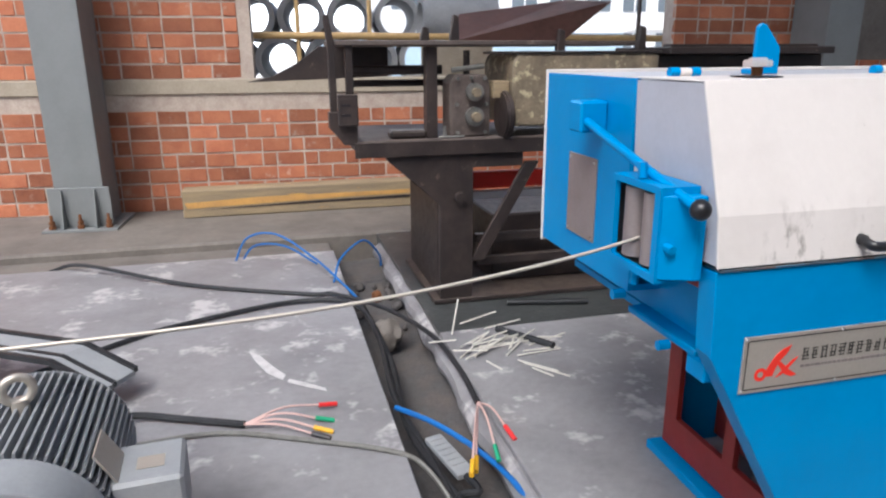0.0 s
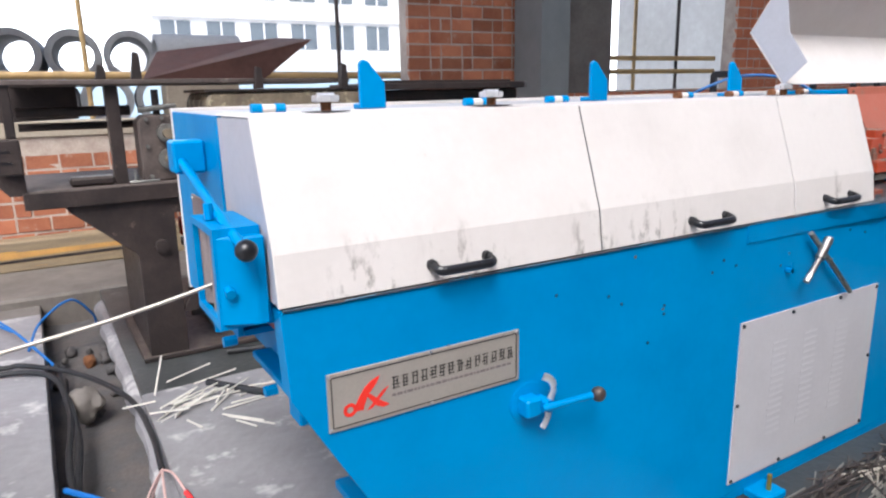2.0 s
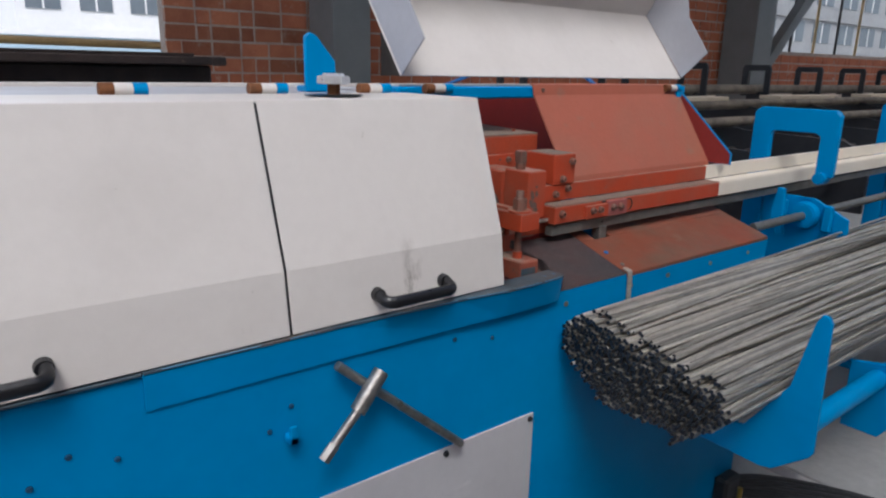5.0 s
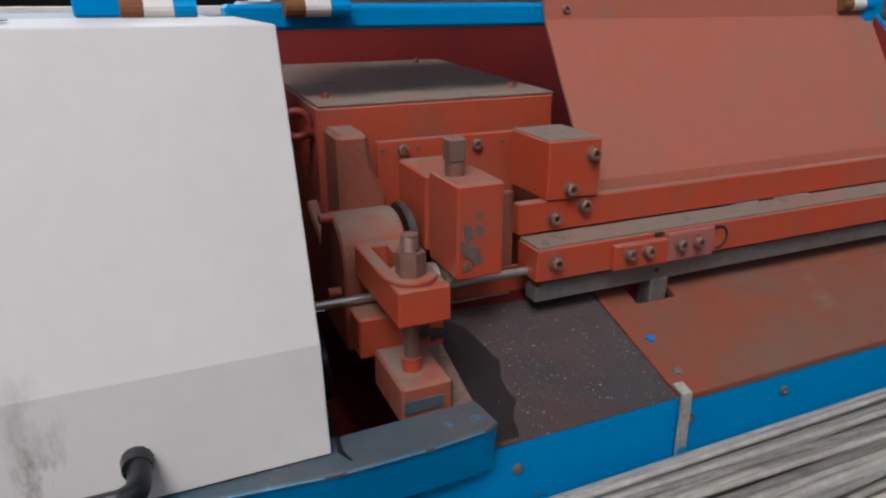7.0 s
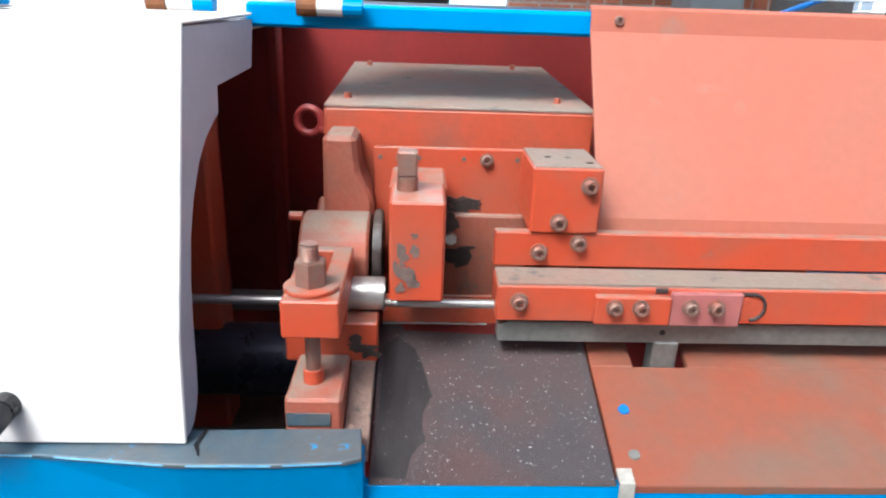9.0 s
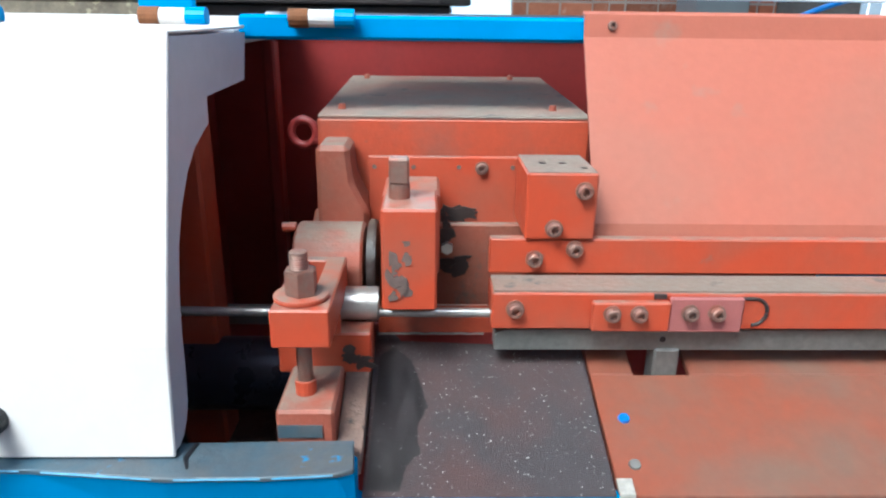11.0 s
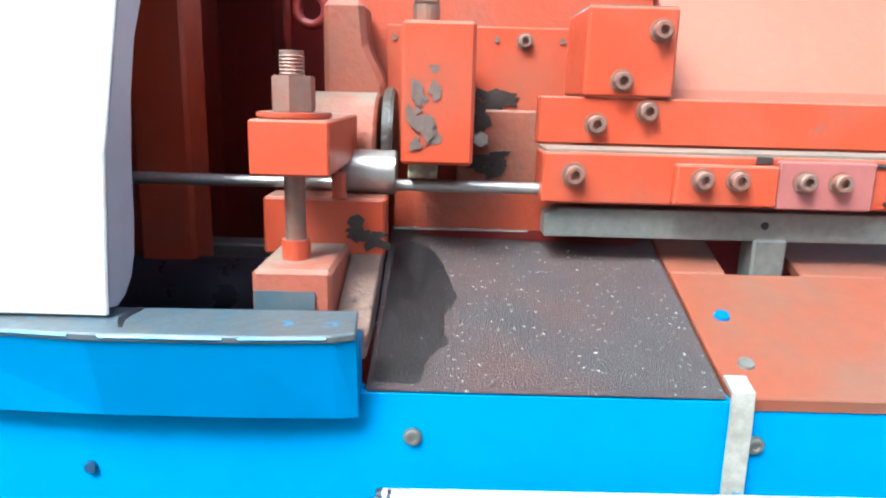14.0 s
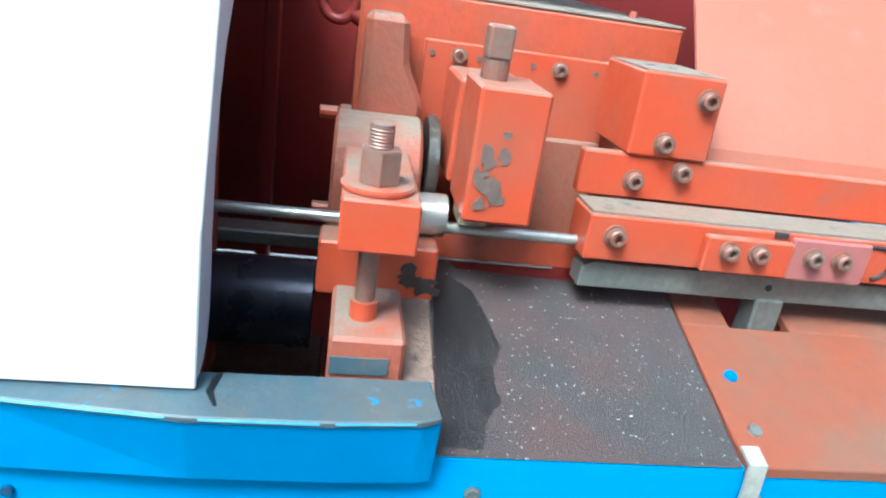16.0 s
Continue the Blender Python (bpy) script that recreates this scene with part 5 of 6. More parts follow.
part("fitting", hose([(-0.06, Y0 + 0.03, 0.952), (0.0, Y0 + 0.02, 0.953), (0.08, Y0 + 0.03, 0.952)], 0.008), STEEL_DULL, old)
tank = part("tank", prism([(0.345, 1.0), (1.20, 1.0), (1.20, 1.38), (0.36, 1.38), (0.335, 1.33)], "y", Y0 - 0.02, Y0 + 0.5, 0.012), OLD_TANK, old, "stained yellow-grey tank with flaking paint")
part("tank_lid", box(0.33, 1.21, Y0 - 0.03, Y0 + 0.51, 1.3805, 1.395, 0.003), OLD_IRON, tank)
for x, s in ((-0.13, 0.06), (0.63, 0.05), (1.12, 0.07), (0.03, 0.12)):
    part("lug", prism([(x - 0.025, 1.396 if x > 0.33 else 1.451), (x + 0.025, 1.396 if x > 0.33 else 1.451), (x + 0.02, 1.45 + s), (x - 0.008, 1.46 + s)], "y", 2.44, 2.48, 0.003), OLD_IRON, old)
part("pole", cyl((1.12, 2.5, 1.40), (1.12, 2.5, 2.1), 0.012, seg=10), OLD_IRON, old)
part("bed_plate", prism([(1.25, 2.36), (2.35, 2.36), (2.48, 2.50), (2.48, 3.0), (1.25, 3.0)], "z", 1.375, 1.415, 0.006), OLD_IRON, old, "dark bed plate with clipped corner")
part("bed_body", box(1.25, 2.40, 2.5, 2.95, 0.946, 1.374, 0.01), OLD_IRON, old)
part("bed_cap", box(1.30, 2.30, 2.44, 2.52, 1.416, 1.43, 0.003), OLD_IRON, old)

part("curved_sheet", prism([(-1.06, 1.225), (-0.90, 1.26), (-0.76, 1.33), (-0.62, 1.43), (-0.2, 1.44), (-0.2, 1.25), (-0.7, 1.235)], "y", 3.18, 3.20, 0.002), OLD_IRON, old, "dark curved sheet hanging from the frame")
BROWN = mat("brown_scale_steel", (0.17, 0.085, 0.07), 0.6, 0.2, (0.11, 0.06, 0.05), 5, 0.7, 40, 0.2, 0.1)
cone = thing("brown_sheet", (0.6, 3.0, 1.45), "tilted brown steel sheet lying on the old machine", "metal sheet")
CO = [(0.08, 2.62, 1.452), (1.0, 2.60, 1.665), (1.02, 3.25, 1.72), (0.25, 3.15, 1.62), (0.72, 2.62, 1.452), (0.75, 3.1, 1.452)]
for nm, loops in (("front_fold", [(0, 4, 1)]), ("top_fold", [(0, 1, 2, 3)]), ("side_fold", [(4, 5, 2, 1)])):
    bmc = bmesh.new()
    for lp in loops:
        bmc.faces.new([bmc.verts.new(CO[q]) for q in lp])
    bmesh.ops.solidify(bmc, geom=bmc.faces[:], thickness=0.006)
    part(nm, bmc, BROWN, cone)

# timber against the wall
tb = thing("timber_beam", (-1, 5.0, 0.1), "weathered timber beam with a yellow streak", "timber beam")
b = box(-1.62, 1.0, 4.98, 5.18, 0.016, 0.26, 0.01)
part("beam", b, TIMBER, tb)
part("paint_streak", prism([(-1.58, 0.10), (-0.2, 0.135), (0.6, 0.14), (0.6, 0.175), (-1.0, 0.175), (-1.6, 0.15)], "y", 4.9775, 4.979), ORANGE, tb, "orange paint streak")
part("dirt_line", prism([(-1.4, 0.085), (-0.3, 0.095), (0.6, 0.10), (0.6, 0.125), (-0.5, 0.115)], "y", 4.977, 4.979), OLD_IRON, tb)
tb.matrix_basis = Matrix.Translation((-0.1, 0.0, 0)) @ tb.matrix_basis

# ---------- electric motor ----------
motor = thing("electric_motor", (-1.64, 0.7, 0), "dark grey finned electric motor standing on the floor", "electric motor")
ax = Matrix.Translation((-1.64, 0.70, 0.25)) @ Matrix.Rotation(radians(94), 4, "Z")


def mp(name, bm, material, parent=None, label="", smooth=False):
    o = part(name, bm, material, motor if parent is None else parent, label, smooth)
    o.data.transform(ax)
    return o


mp("frame", cyl((-0.24, 0, 0), (0.24, 0, 0), 0.195, seg=48), MOTOR, None, "", True)
for k in range(48):
    deg = -40 + k * 5.6
    a = radians(deg)
    d, e = Vector((0, math.cos(a), math.sin(a))), Vector((0, -math.sin(a), math.cos(a)))
    f = bmesh.new()
    vs = [f.verts.new(Vector((x, 0, 0)) + d * r + e * w) for x in (-0.23, 0.23) for r in (0.19, 0.238) for w in (-0.003, 0.003)]
    bmesh.ops.convex_hull(f, input=vs)
    mp("fin", f, MOTOR)
mp("end_shield", cyl((0.235, 0, 0), (0.275, 0, 0), 0.235, 0.215, 48, 0.006), MOTOR, None, "", True)
mp("fan_cowl", cyl((-0.38, 0, 0), (-0.24, 0, 0), 0.22, 0.24, 48, 0.012), MOTOR, None, "", True)
mp("terminal_box", box(-0.20, 0.0, -0.40, -0.22, -0.10, 0.08, 0.01), MOTOR, None, "grey terminal box")
mp("terminal_label", box(-0.14, -0.08, -0.35, -0.28, 0.0805, 0.0815), ALU, None, "small pale sticker")
lp = box(-0.185, -0.045, -0.055, 0.055, 0.246, 0.252, 0.001)
bmesh.ops.rotate(lp, cent=(0, 0, 0), matrix=Matrix.Rotation(radians(62), 3, "X"), verts=lp.verts)
mp("rating_plate", lp, ALU, None, "silver rating plate")
er = ring((0.02, 0.0, 0.282), (1, 0.3, 0), 0.036, 0.0125, 28, 10)
cyl((0.02, 0, 0.2), (0.02, 0, 0.255), 0.022, bm=er)
mp("eye_bolt", er, ALU, None, "worn lifting eye", True)
for y in (-0.17, 0.17):
    mp("foot", box(-0.18, 0.18, y - 0.04, y + 0.04, -0.248, -0.13, 0.008), MOTOR)
belt = thing("belt_guard", (-1.95, 1.4, 0.2), "dark rubber belt guard beside the motor", "belt guard")
GA, GB, GC = Vector((-2.46, 2.131, 0.2)), Vector((-1.818, 1.747, 0.2)), Vector((-1.604, 1.607, 0.12))
for name_, off, half, z_, m_ in (("channel", 0.0, 0.085, 0.0, MOTOR), ("lip", 0.092, 0.012, 0.012, RUBBER), ("lip", -0.092, 0.012, 0.012, RUBBER), ("groove", 0.03, 0.010, 0.004, RUBBER)):
    g_ = bmesh.new()
    side = (GB - GA).cross(Vector((0, 0, 1))).normalized()
    rows_ = [[g_.verts.new(c + side * (off + e * half) + Vector((0, 0, z_ + t_))) for e, t_ in ((-1, -0.02), (1, -0.02), (1, 0.002), (-1, 0.002))] for c in (GA, GB, GC)]
    for a, b in zip(rows_, rows_[1:]):
        for q in range(4):
            g_.faces.new((a[q], a[(q + 1) % 4], b[(q + 1) % 4], b[q]))
    g_.faces.new(rows_[0]), g_.faces.new(rows_[-1][::-1])
    part(name_, g_, m_, belt)
for c in (GA.lerp(GB, 0.3), GB.lerp(GC, 0.6)):
    part("guard_foot", box(c.x - 0.03, c.x + 0.03, c.y - 0.06, c.y + 0.06, 0.0, c.z - 0.021, 0.004), RUBBER, belt)


# ---------- cables ----------
def cable(name, pts, r, m_, label):
    c = thing(name, pts[0], label, "cable")
    part("sheath", hose(pts, r, 8, 8), m_, c, "", True)
    return c


c1 = cable("power_cable", [(-2.45, 3.75, -0.02), (-2.2, 3.6, 0.05), (-1.5, 3.1, 0.02), (-0.8, 2.75, 0.015), (-0.646, 2.695, 0.02), (-0.393, 2.387, 0.02), (-0.228, 1.958, 0.02), (-0.193, 1.551, 0.02), (-0.203, 1.234, 0.02)], 0.0125, RUBBER, "black power cable running into the trench with stripped wire ends")
cable("power_cable", [(-2.1, 1.95, 0.012), (-1.75, 2.25, 0.015), (-1.5, 2.42, 0.015), (-0.9, 2.62, 0.02), (-0.55, 2.5, 0.02), (-0.47, 2.1, -0.04), (-0.50, 1.5, -0.05), (-0.44, 1.0, -0.08), (-0.40, 0.4, -0.1)], 0.0135, RUBBER, "black power cable dropping over the trench edge")
c2 = cable("motor_cable", [(-1.62, 1.42, 0.05), (-1.51, 1.453, 0.03), (-1.36, 1.405, 0.02), (-1.23, 1.349, 0.02), (-1.119, 1.299, 0.02)], 0.0145, RUBBER, "black motor cable with four coloured wire ends")
cable("grey_cable", [(-1.5, 1.25, 0.02), (-1.2, 1.27, 0.012), (-0.85, 1.12, 0.012), (-0.62, 1.0, 0.012), (-0.5, 0.92, -0.02), (-0.42, 0.7, -0.1), (-0.40, 0.3, -0.15)], 0.0095, STEEL_DULL, "dusty grey cable lying over the slab edge")
for k, (pts, m_) in enumerate((([(-0.5, 2.7, -0.02), (-0.45, 1.9, -0.06), (-0.48, 1.2, -0.08), (-0.33, 0.5, -0.1), (-0.3, 0.0, -0.12)], RUBBER),
                               ([(-0.52, 1.35, -0.02), (-0.40, 1.15, 0.0), (-0.27, 0.95, -0.03), (-0.2, 0.72, -0.05), (-0.17, 0.4, -0.1)], BLUE_HOSE))):
    cable("trench_hose", pts, 0.015 if k == 0 else 0.011, m_, "black hose in the trench" if k == 0 else "blue air hose in the trench")


def wire_ends(owner, start, ends):
    for (e, col), lift in zip(ends, (0.03, 0.035, 0.03, 0.02)):
        s, e = Vector(start), Vector(e)
        mid = (s + e) / 2 + Vector((0, 0, lift))
        part("wire", hose([s, mid, e], 0.0045, 6, 6), COPPER_PINK, owner, "thin pink wire", True)
        d = (e - mid).normalized()
        part("sleeve", cyl(e - d * 0.01, e + d * 0.065, 0.0095, seg=10), COL[col], owner, col + " heat-shrink sleeve", True)


wire_ends(c2, (-1.119, 1.299, 0.02), (((-0.822, 1.359, 0.03), "red"), ((-0.842, 1.274, 0.02), "green"), ((-0.852, 1.203, 0.02), "yellow"), ((-0.863, 1.169, 0.015), "black")))
wire_ends(c1, (-0.203, 1.234, 0.02), (((-0.155, 1.02, 0.02), "red"), ((-0.239, 0.903, 0.02), "green"), ((-0.344, 0.836, 0.02), "yellow"), ((-0.319, 0.875, 0.005), "yellow")))
hs = thing("air_hose_coil", (-0.9, 3.5, 0), "tangled loop of blue air hose by the trench", "hose")
for k, pts in enumerate(([(-1.25, 3.62, -0.03), (-1.15, 3.6, 0.16), (-0.95, 3.5, 0.2), (-0.72, 3.2, 0.1), (-0.58, 2.9, 0.02), (-0.5, 2.7, -0.03)],
                         [(-1.2, 3.65, -0.02), (-1.1, 3.65, 0.09), (-0.9, 3.55, 0.1), (-0.7, 3.3, 0.03)],
                         [(-0.62, 2.95, 0.01), (-0.55, 3.15, 0.1), (-0.38, 3.3, 0.17), (-0.27, 3.35, 0.05), (-0.25, 3.4, -0.05)])):
    part("hose", hose(pts, 0.0075, 8, 8), BLUE_HOSE, hs, "", True)

SCUFF = mat("pale_floor_scuff", (0.58, 0.56, 0.56), 0.7, 0, (0.42, 0.41, 0.41), 20, 0.7, 60, 0.2, 0.05)
scf = thing("floor_scuff", (-1.118, 2.029, 0), "pale curved plaster scuff on the concrete floor", "scuff")
for pts in ([(-1.118, 2.029), (-1.085, 1.903), (-1.034, 1.769), (-0.967, 1.682), (-0.953, 1.724), (-1.009, 1.833), (-1.065, 1.962)],
            [(-0.948, 1.655), (-0.873, 1.592), (-0.787, 1.527), (-0.789, 1.554), (-0.871, 1.629), (-0.937, 1.68)]):
    part("smear", prism(pts, "z", 0.0002, 0.0016), SCUFF, scf)
plug = thing("cable_plug", (-0.424, 1.101, -0.05), "grey ribbed cable plug lying in the trench", "plug")
PA, PB = Vector((-0.424, 1.101, -0.03)), Vector((-0.359, 0.858, -0.045))
pd = (PB - PA).normalized()
pm = Matrix.Translation((PA + PB) / 2) @ pd.to_track_quat("X", "Z").to_matrix().to_4x4()
hl = (PB - PA).length / 2
body = box(-hl, hl, -0.035, 0.035, -0.012, 0.012, 0.008, 2)
body.transform(pm)
part("body", body, MOTOR, plug)
for k in range(6):
    rb = box(-hl * 0.8 + k * hl * 0.26, -hl * 0.72 + k * hl * 0.26, -0.03, 0.03, 0.0125, 0.0165, 0.001)
    rb.transform(pm)
    part("rib", rb, MOTOR, plug)
part("lead", hose([PB, PB + pd * 0.08 + Vector((0, 0, -0.01)), Vector((-0.413, 0.761, -0.07)), Vector((-0.393, 0.461, -0.12))], 0.014, 8, 8), RUBBER, plug, "thick black lead", True)

# rough concrete lip along the trench
lipb = hose([(-0.17, 3.9, -0.085), (-0.17, 3.0, -0.08), (-0.17, 2.2, -0.082), (-0.17, 1.5, -0.085), (-0.17, 0.8, -0.085), (-0.17, -0.5, -0.085)], 0.06, 10, 14)
for v in lipb.verts:
    v.co += Vector((noise.noise(v.co * 5), 0, noise.noise(v.co * 5 + Vector((7, 0, 0))) * 0.5)) * 0.03
setting("trim_trench", lipb, CONCRETE, "rough rounded concrete lip along the trench", "trench lip")
# rubble in the trench
rng = random.Random(5)


def stone(c, r, m_, name, label):
    b = bmesh.new()
    bmesh.ops.create_icosphere(b, subdivisions=3, radius=r, matrix=Matrix.Translation(c))
    for v in b.verts:
        d = v.co - Vector(c)
        v.co = Vector(c) + d * (0.8 + 0.45 * noise.noise(v.co * (0.9 / r) + Vector(c)) + 0.15 * noise.noise(v.co * (3.0 / r))) * Vector((1, 1, 1)).length / 1.732
    o = link(name, b, m_, None, label, True)
    return tagged(o, label, "rubble", "rubble in the trench")


stone((-0.389, 2.273, -0.09), 0.10, CONCRETE_PALE, "concrete_lump", "pale broken concrete lump lying in the trench")
for k in range(12):
    stone((-0.36 + rng.uniform(-0.14, 0.14), rng.uniform(2.3, 3.4), -0.17), rng.uniform(0.02, 0.05), SOIL if k % 4 else RUST, "rubble_stone", "brown rubble stone in the trench soil")

# offcut heaps
rng = random.Random(11)
pile = thing("offcut_pile", (0.05, 1.7, 0), "small heap of short pale rod offcuts on the concrete", "offcuts")
for k in range(26):
    c = Vector((rng.gauss(0.06, 0.11), rng.gauss(1.72, 0.11), 0.006 + 0.004 * (k % 8)))
    a = rng.gauss(0.35, 0.45)
    d = Vector((math.cos(a), math.sin(a), rng.uniform(-0.04, 0.1))) * rng.uniform(0.06, 0.14)
    if c.z - abs(d.z) < 0.004:
        d.z = abs(d.z) * 0.1
    part("offcut", cyl(c - d, c + d, 0.0045, seg=6), PALE_STICK, pile)
for p, q in (((0.12, 1.56, 0.006), (0.27, 1.38, 0.006)), ((0.14, 1.50, 0.006), (0.20, 1.40, 0.006)), ((0.10, 1.58, 0.012), (0.24, 1.44, 0.006)), ((-0.12, 1.95, 0.01), (-0.06, 2.05, 0.16)), ((-0.04, 1.62, 0.006), (0.0, 1.52, 0.006))):
    part("offcut", cyl(p, q, 0.0045, seg=6), PALE_STICK, pile)
hp = thing("black_pipe", (0.2, 1.8, 0), "short black pipe lying on the floor", "pipe")
part("pipe", cyl((0.12, 1.95, 0.018), (0.32, 1.68, 0.018), 0.017, seg=14), RUBBER, hp, "", True)
part("pipe", cyl((0.3, 2.3, 0.018), (0.75, 2.2, 0.018), 0.017, seg=14), RUBBER, hp, "", True)

scrap = thing("scrap_rods", (2.3, -0.2, 0), "tangled heap of grey cut rod ends on the floor", "scrap rods")
for k in range(210):
    u = rng.random()
    c = Vector((1.55 + 1.35 * u + rng.gauss(0, 0.08), -0.10 - abs(rng.gauss(0, 0.13)) - 0.05 * u, 0.006 + 0.045 * rng.random() * (1 if k % 3 else 0.2)))
    a = rng.gauss(0.25, 0.55)
    ln = rng.uniform(0.05, 0.20)
    d = Vector((math.cos(a), math.sin(a) * 0.6, rng.uniform(-0.12, 0.12))) * ln
    d.z = max(-(c.z - 0.004), min(d.z, c.z + 0.01))
    if abs((c + d).y) < 0.01 or (c + d).y > -0.012 or (c - d).y > -0.012:
        d.y = 0
    part("rod_end", cyl(c - d, c + d, 0.0032, seg=6), REBAR if k % 3 == 0 else OLD_IRON, scrap)
for k in range(2):
    c = Vector((2.4 + 0.18 * k, -0.08 - 0.03 * k, 0.1))
    part("rod_end", cyl((c.x, c.y, 0.004), (c.x + rng.uniform(-0.05, 0.08), c.y - 0.02, 0.10 + 0.05 * rng.random()), 0.0035, seg=6), OLD_IRON, scrap)
sc = scrap
part("wire", hose([(1.9, -0.5, 0.006), (2.3, -0.32, 0.01), (2.7, -0.36, 0.008), (2.9, -0.55, 0.006), (2.7, -0.75, 0.006)], 0.005, 6, 8), RUBBER, scrap, "black loose wire")

# cable outlet at the machine's corner
out = thing("cable_outlet", (3.1, -0.06, 0), "black cable bundle leaving a blue foot with a brass bolt", "cable bundle")
part("foot", box(3.0, 3.11, -0.115, -0.002, 0.001, 0.035, 0.004), BLUE_WORN, out)
part("gland", box(3.04, 3.13, -0.05, -0.002, 0.036, 0.14, 0.01), RUBBER, out)
bb = cyl((3.055, -0.085, 0.035), (3.055, -0.085, 0.135), 0.008, seg=12)
hex_nut((3.055, -0.085, 0.036), 0.016, 0.014, bb)
BRASS = mat("brass", (0.50, 0.33, 0.08), 0.35, 0.8, (0.36, 0.23, 0.06), 30, 0.5, 90, 0.1, 0.05)
part("anchor_bolt", bb, BRASS, out, "brass anchor bolt")
for k in range(5):
    part("cable", hose([(3.10, -0.03, 0.125 - 0.014 * k), (3.22, -0.07 - 0.012 * k, 0.10 - 0.014 * k), (3.40, -0.17 - 0.026 * k, 0.05 - 0.007 * k), (3.56, -0.34 - (0.03, 0.055, 0.07, 0.10, 0.135)[k], 0.014 + 0.008 * (k % 2)), (3.62, -0.62 - 0.02 * k, 0.012), (3.50 + 0.06 * k, -1.1, 0.012)], 0.0105, 8, 8), RUBBER, out, "", True)
ft = thing("machine_foot", (1.5, -0.04, 0), "blue levelling foot with a brass bolt", "levelling foot")
part("foot", box(1.47, 1.58, -0.09, -0.002, 0.001, 0.03, 0.004), BLUE, ft)
part("anchor_bolt", cyl((1.53, -0.055, 0.03), (1.53, -0.055, 0.085), 0.008, seg=12), BRASS, ft)

# ---------- black racks beyond the beam ----------
rack_label = "black steel collecting rack with small arch stops"
for k, x in enumerate((4.2, 5.2, 6.2, 7.2, 8.2, 9.2, 10.2)):
    r = thing("collecting_rack", (x, 1.4, 0), rack_label, "collecting rack", "racks beside the conveyor")
    part("rack_arm", prism([(0.48, 0.66), (0.48, 0.96), (0.62, 1.045), (1.2, 1.06), (2.3, 1.26), (2.3, 1.08), (1.3, 0.86), (1.25, 0.66)], "x", x - 0.012, x + 0.012, 0.003), RACK_BLACK, r)
    part("rack_leg", box(x - 0.03, x + 0.03, 1.0, 1.06, 0, 0.92, 0.003), OLD_IRON, r)
    part("rack_leg", box(x - 0.03, x + 0.03, 2.2, 2.26, 0, 1.16, 0.003), OLD_IRON, r)
    part("arch", prism([(2.10, 1.20), (2.10, 1.44), (2.12, 1.47), (2.34, 1.47), (2.36, 1.44), (2.36, 1.20), (2.31, 1.20), (2.31, 1.42), (2.15, 1.42), (2.15, 1.20)], "x", x - 0.014, x + 0.014, 0.003), RACK_BLACK, r)
    ch = None
    for j in range(14):
        y = 0.62 + j * 0.042
        ch = ring((x + 0.05, y, 1.02), (1, 0, 0) if j % 2 else (0, 0, 1), 0.024, 0.009, 12, 6, bm=ch)
    part("chain", ch, OLD_IRON, r, "oily black chain", True)
rails = thing("rack_rails", (6, 1.6, 1.2), "long dusty steel rails across the racks", "rails")
RAIL = mat("dusty_rail", (0.19, 0.16, 0.125), 0.7, 0.2, (0.055, 0.045, 0.037), 8, 0.7, 60, 0.3, 0.2)
for y, z, r_, m_ in ((1.3, 1.10, 0.03, RAIL), (1.75, 1.17, 0.035, RAIL), (2.22, 1.26, 0.04, RAIL), (0.95, 0.86, 0.022, STEEL_DULL), (0.62, 0.84, 0.02, STEEL_DULL)):
    part("rail", cyl((3.5, y, z), (12, y, z), r_, seg=12), m_, rails, "", True)
for x0 in (4.6, 6.2, 7.8):
    part("pale_board", box(x0, x0 + 0.9, 1.5, 1.66, 1.215, 1.24, 0.003), BAND, rails, "pale cream guide board")
hz = cable("rack_hose", [(3.5, 2.0, 1.3), (3.75, 1.8, 1.42), (4.0, 1.6, 1.40), (4.1, 1.4, 1.25), (4.05, 1.3, 1.0)], 0.01, BLUE_HOSE, "thin blue air hose arched over the racks")

# ---------- outside ----------
def pipe_ring(x, y, z, ro, ln, yaw):
    b = bmesh.new()
    n, loops = 28, []
    for r, v in ((ro, 0), (ro, ln), (ro * 0.74, ln), (ro * 0.74, 0)):
        loops.append([b.verts.new((r * math.cos(2 * math.pi * i / n), v, r * math.sin(2 * math.pi * i / n))) for i in range(n)])
    for a, c in zip(loops, loops[1:] + loops[:1]):
        for i in range(n):
            b.faces.new((a[i], a[(i + 1) % n], c[(i + 1) % n], c[i]))
    o = link("concrete_pipe", b, CONC_PIPE, None, "", True)
    o.matrix_basis = Matrix.Translation((x, y, z)) @ Matrix.Rotation(yaw, 4, "Z")
    return tagged(o, "grey concrete drain pipe stacked in the yard", "pipe", "stacked pipes")


CONC_PIPE = mat("pipe_concrete", (0.42, 0.43, 0.44), 0.85, 0, (0.31, 0.32, 0.33), 4, 0.7, 40, 0.2, 0.2)
RO = 0.27
YP = 7.2
for k in range(5):
    pipe_ring(-1.62 + k * 0.56, YP, 1.80, RO, 1.0, radians(-6))
for k in range(6):
    pipe_ring(-1.9 + k * 0.56, YP, 1.32, RO, 1.0, radians(-6))
st = thing("pipe_stand", (-0.6, 7.6, 0), "pale timber stand under the stacked pipes", "stand")
part("stand", box(-2.3, 1.3, YP + 0.1, YP + 0.9, -0.3, 1.04, 0.01), BAND, st)
o = pipe_ring(1.75, 7.0, 1.78, 0.24, 0.01, 0)
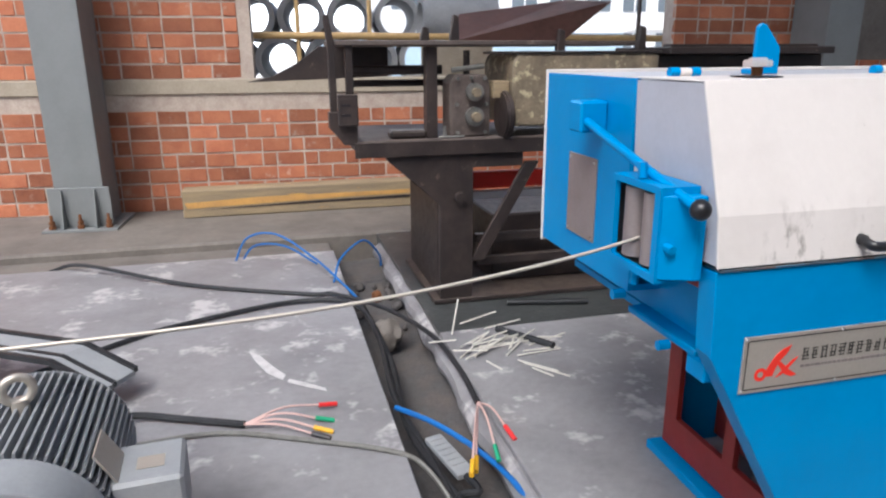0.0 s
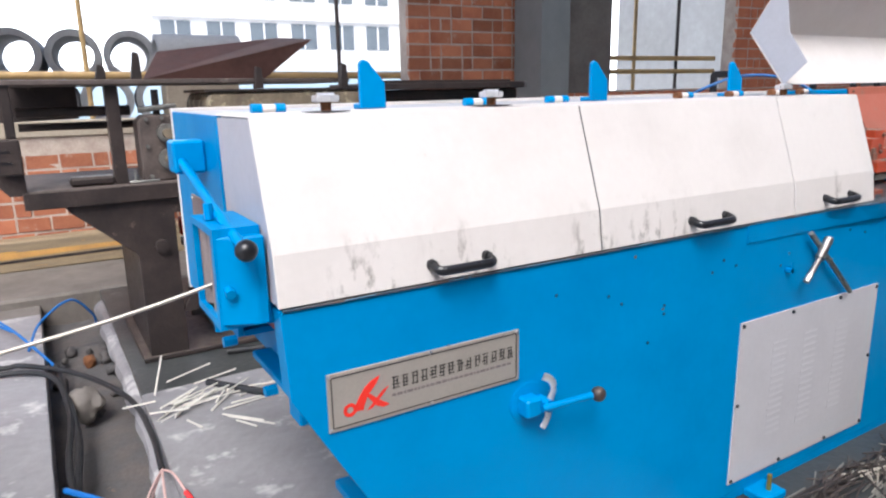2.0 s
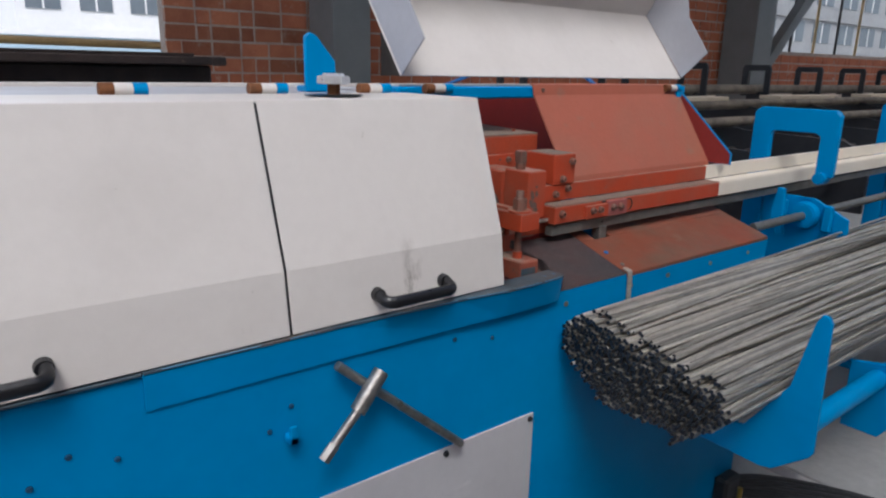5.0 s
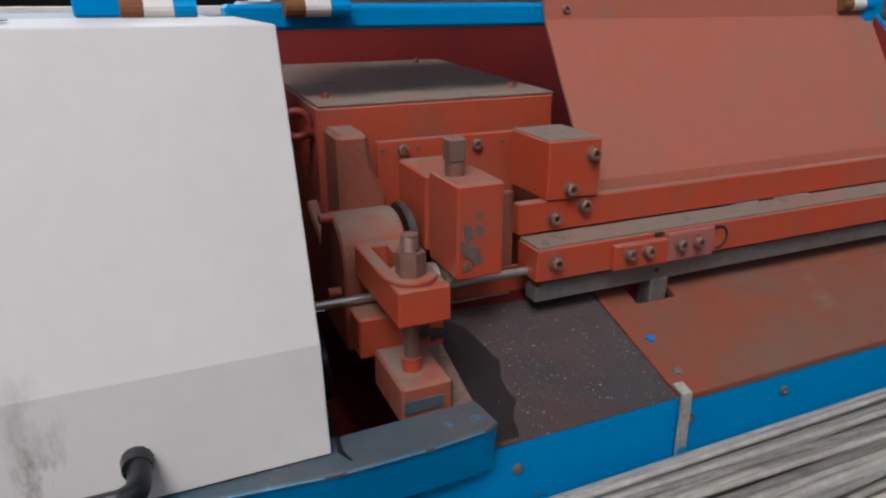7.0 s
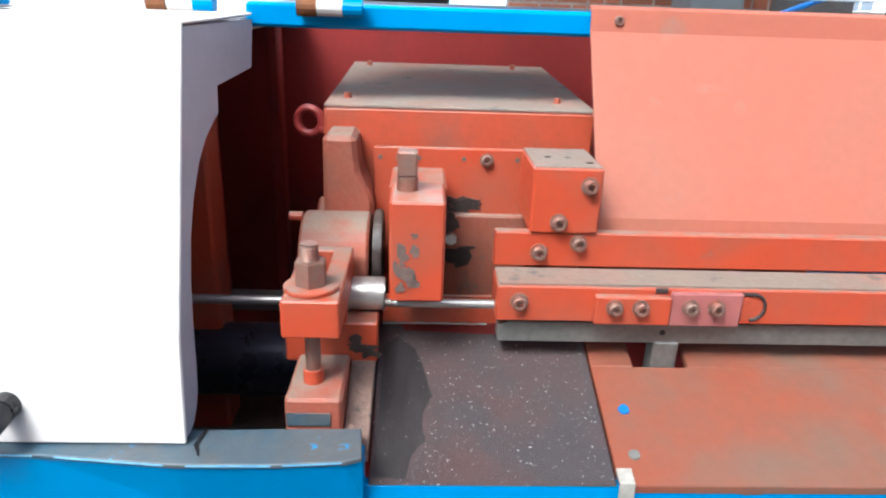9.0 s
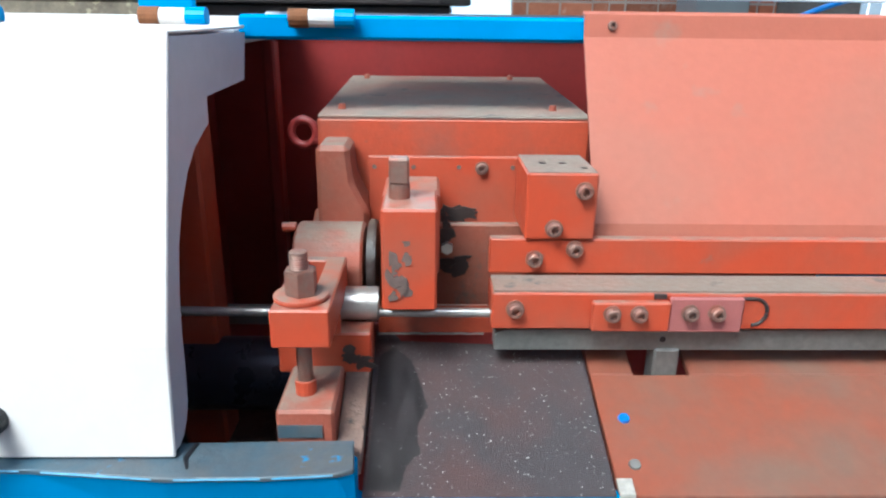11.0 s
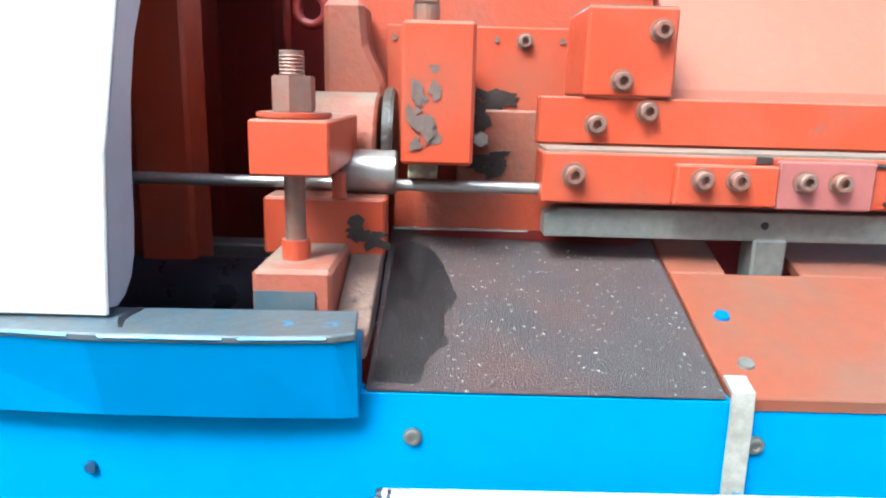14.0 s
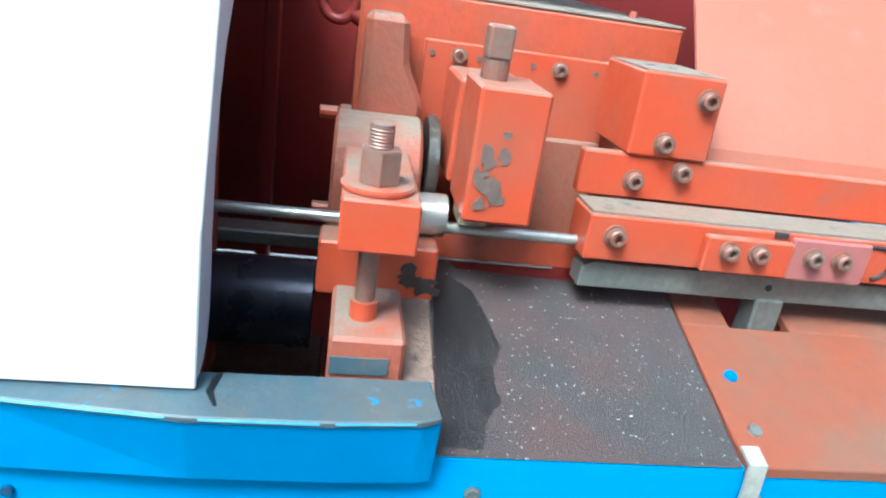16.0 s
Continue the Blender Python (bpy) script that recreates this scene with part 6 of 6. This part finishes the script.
o.data.transform(Matrix.Rotation(radians(90), 4, "Z") @ Matrix.Diagonal((1, 90, 1, 1)))
tagged(o, "grey pipe lying along the opening", "pipe", "stacked pipes")
ps = thing("pipe_trestle", (1.4, 7.0, 0), "timber trestle under a lying pipe", "stand")
part("trestle", box(0.9, 1.7, 6.85, 7.2, -0.3, 1.535, 0.01), BAND, ps)
sca = thing("scaffold_rail", (0, 5.6, 1.5), "yellow bamboo scaffold poles tied across the opening", "scaffold")
POLE = mat("bamboo_pole", (0.46, 0.31, 0.13), 0.6, 0, (0.34, 0.22, 0.10), 12, 0.7, 60, 0.2, 0.1)
part("pole", cyl((-1.3, 5.62, 1.56), (3.2, 5.3, 1.52), 0.032, seg=12), POLE, sca, "", True)
for x in (-0.62, 0.05):
    part("pole", cyl((x, 5.6, -0.3), (x, 5.6, 3.6), 0.022, seg=10), POLE, sca, "", True)
for x0, x1, zs in ((5.3, 7.9, (1.55, 1.72)), (11.3, 16.5, (1.5,))):
    s2 = thing("scaffold_rail", ((x0 + x1) / 2, wall_y(x0) + 0.5, 1.6), "yellow scaffold poles outside the wall opening", "scaffold")
    for z in zs:
        part("pole", cyl((x0, wall_y(x0) + 0.5, z), (x1, wall_y(x1) + 0.5, z), 0.03, seg=10), POLE, s2, "", True)
    n = int((x1 - x0) / 0.75)
    for k in range(n):
        x = x0 + 0.4 + k * 0.75
        part("pole", cyl((x, wall_y(x) + 0.52, -0.3), (x, wall_y(x) + 0.52, 5.0), 0.024, seg=10), POLE if k % 2 else OLD_IRON, s2, "", True)


def building(x, y, w, d, h, floors, bays, label, colour):
    g = thing("far_building", (x, y, -0.32), label, "building", "far buildings")
    part("wall", box(x - w / 2, x + w / 2, y, y + d, -0.32, h), colour, g)
    part("roof", box(x - w / 2 - 0.4, x + w / 2 + 0.4, y - 0.4, y + d, h, h + 0.5), colour, g)
    fh, bw = (h - 0.4) / floors, w / bays
    for f in range(floors):
        part("ledge", box(x - w / 2, x + w / 2, y - 0.25, y - 0.01, 0.1 + f * fh + fh * 0.92, 0.1 + f * fh + fh), colour, g)
        for k in range(bays):
            wx = x - w / 2 + (k + 0.5) * bw
            wd = part("window", box(wx - bw * 0.32, wx + bw * 0.32, y - 0.06, y - 0.01, 0.1 + f * fh + fh * 0.32, 0.1 + f * fh + fh * 0.85), WINDOW_DARK, g)
            part("mullion", box(wx - 0.05, wx + 0.05, y - 0.1, y - 0.065, 0.1 + f * fh + fh * 0.32, 0.1 + f * fh + fh * 0.85), FACADE, wd)


building(24, 46, 34, 10, 13, 4, 12, "pale grey four-storey building across the yard", FACADE)
building(76, 28, 74, 10, 16, 5, 15, "grey weathered building with rows of wide windows", FAR_GREY)
BLUE_HALL = mat("blue_hoarding", (0.42, 0.55, 0.64), 0.6, 0, None, 0.5, 0.4, 3, 0.1, 0)
hd = thing("site_hoarding", (6, 30, 0), "low pale blue site hoarding across the yard", "hoarding")
part("hoarding", box(1, 16, 30, 30.3, -0.32, 2.3), BLUE_HALL, hd)
part("cap", box(1, 16, 29.9, 30.4, 2.3, 2.5), FACADE, hd)

# added glowing sheet: whitens the sky low behind the far buildings
SKY_GLOW = bpy.data.materials.new("glowing_sky_sheet")
SKY_GLOW.use_nodes = True
hb_ = SKY_GLOW.node_tree.nodes["Principled BSDF"]
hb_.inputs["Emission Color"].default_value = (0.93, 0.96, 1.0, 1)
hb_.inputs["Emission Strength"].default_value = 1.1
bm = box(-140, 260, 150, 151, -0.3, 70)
setting("backdrop", bm, SKY_GLOW, "glowing white sheet added behind the yard to whiten the sky", "backdrop")

# ---------- bricks of the back wall ----------
rng = random.Random(3)


def brick_mesh(name, ln):
    b = box(0, ln - 0.014, 0, 0.05, 0, COURSE - 0.016, 0.005)
    for v in b.verts:
        v.co += Vector((rng.uniform(-1, 1), rng.uniform(-1, 1), rng.uniform(-1, 1))) * 0.0035
    bmesh.ops.recalc_face_normals(b, faces=b.faces)
    me = bpy.data.meshes.new(name)
    b.to_mesh(me)
    b.free()
    me.materials.append(BRICK)
    return me


FULL = [brick_mesh("brick", BRICK_L) for k in range(4)]
HALF = [brick_mesh("brick", BRICK_L / 2) for k in range(3)]
count = 0
far_bricks = []
for c in range(36):
    z = 0.02 + c * COURSE
    if z + COURSE > H_SILL and z < H_SILL + BAND_T - 0.02:
        continue
    if z > H_SILL:
        z = H_SILL + BAND_T + 0.008 + (c - 9) * COURSE
    u = U(-6.0) + (BRICK_L / 2 if c % 2 else 0)
    while u < U(16.5):
        ln = BRICK_L if rng.random() < 0.72 else BRICK_L / 2
        hole = any(h[0] - 0.02 < u + ln - 0.012 and u < h[1] + 0.0 and z + COURSE > h[2] + 0.02 and z < h[3] for h in OPEN)
        x = u - 2.0
        if hole:
            near_edge = [h for h in OPEN if u < h[0] - 0.09 < u + ln]
            if near_edge and ln == BRICK_L and u + BRICK_L / 2 - 0.012 <= near_edge[0][0]:
                ln, hole = BRICK_L / 2, False
            else:
                step = [h[1] for h in OPEN if h[0] - 0.3 < u < h[1]]
                u = max(step) if step and u + 0.001 < max(step) else u + ln
                continue
        m_ = Matrix.Translation((u, rng.uniform(-0.004, 0.003), z)) @ Matrix.Rotation(rng.uniform(-0.006, 0.006), 4, "Y")
        seen = (-3.6 < x < 0.6 and z < 2.1) or (2.8 < x < 4.3 and 1.3 < z < 2.3)
        me = rng.choice(FULL if ln == BRICK_L else HALF)
        if seen and count < 300:
            o = new("brick", me)
            o.parent = wall
            o.matrix_basis = m_
            count += 1
        elif z < 3.4:
            far_bricks.append((me, m_))
        u += ln
verts, faces, base = [], [], 0
for me, m_ in far_bricks:
    verts += [tuple(m_ @ v.co) for v in me.vertices]
    faces += [tuple(i + base for i in p.vertices) for p in me.polygons]
    base += len(me.vertices)
me = bpy.data.meshes.new("brickwork")
me.from_pydata(verts, [], faces)
BRICK_FAR = mat("fired_brick_rows", (0.52, 0.175, 0.085), 0.85, 0, (0.38, 0.11, 0.055), 3.1, 0.9, 60, 0.25, 0.4, (0.52, 0.36, 0.27), 6, 0.60, soft_spot=0.12)
me.materials.append(BRICK_FAR)
o = new("brickwork", me)
o.parent = wall
tagged(o, kind="stuff")
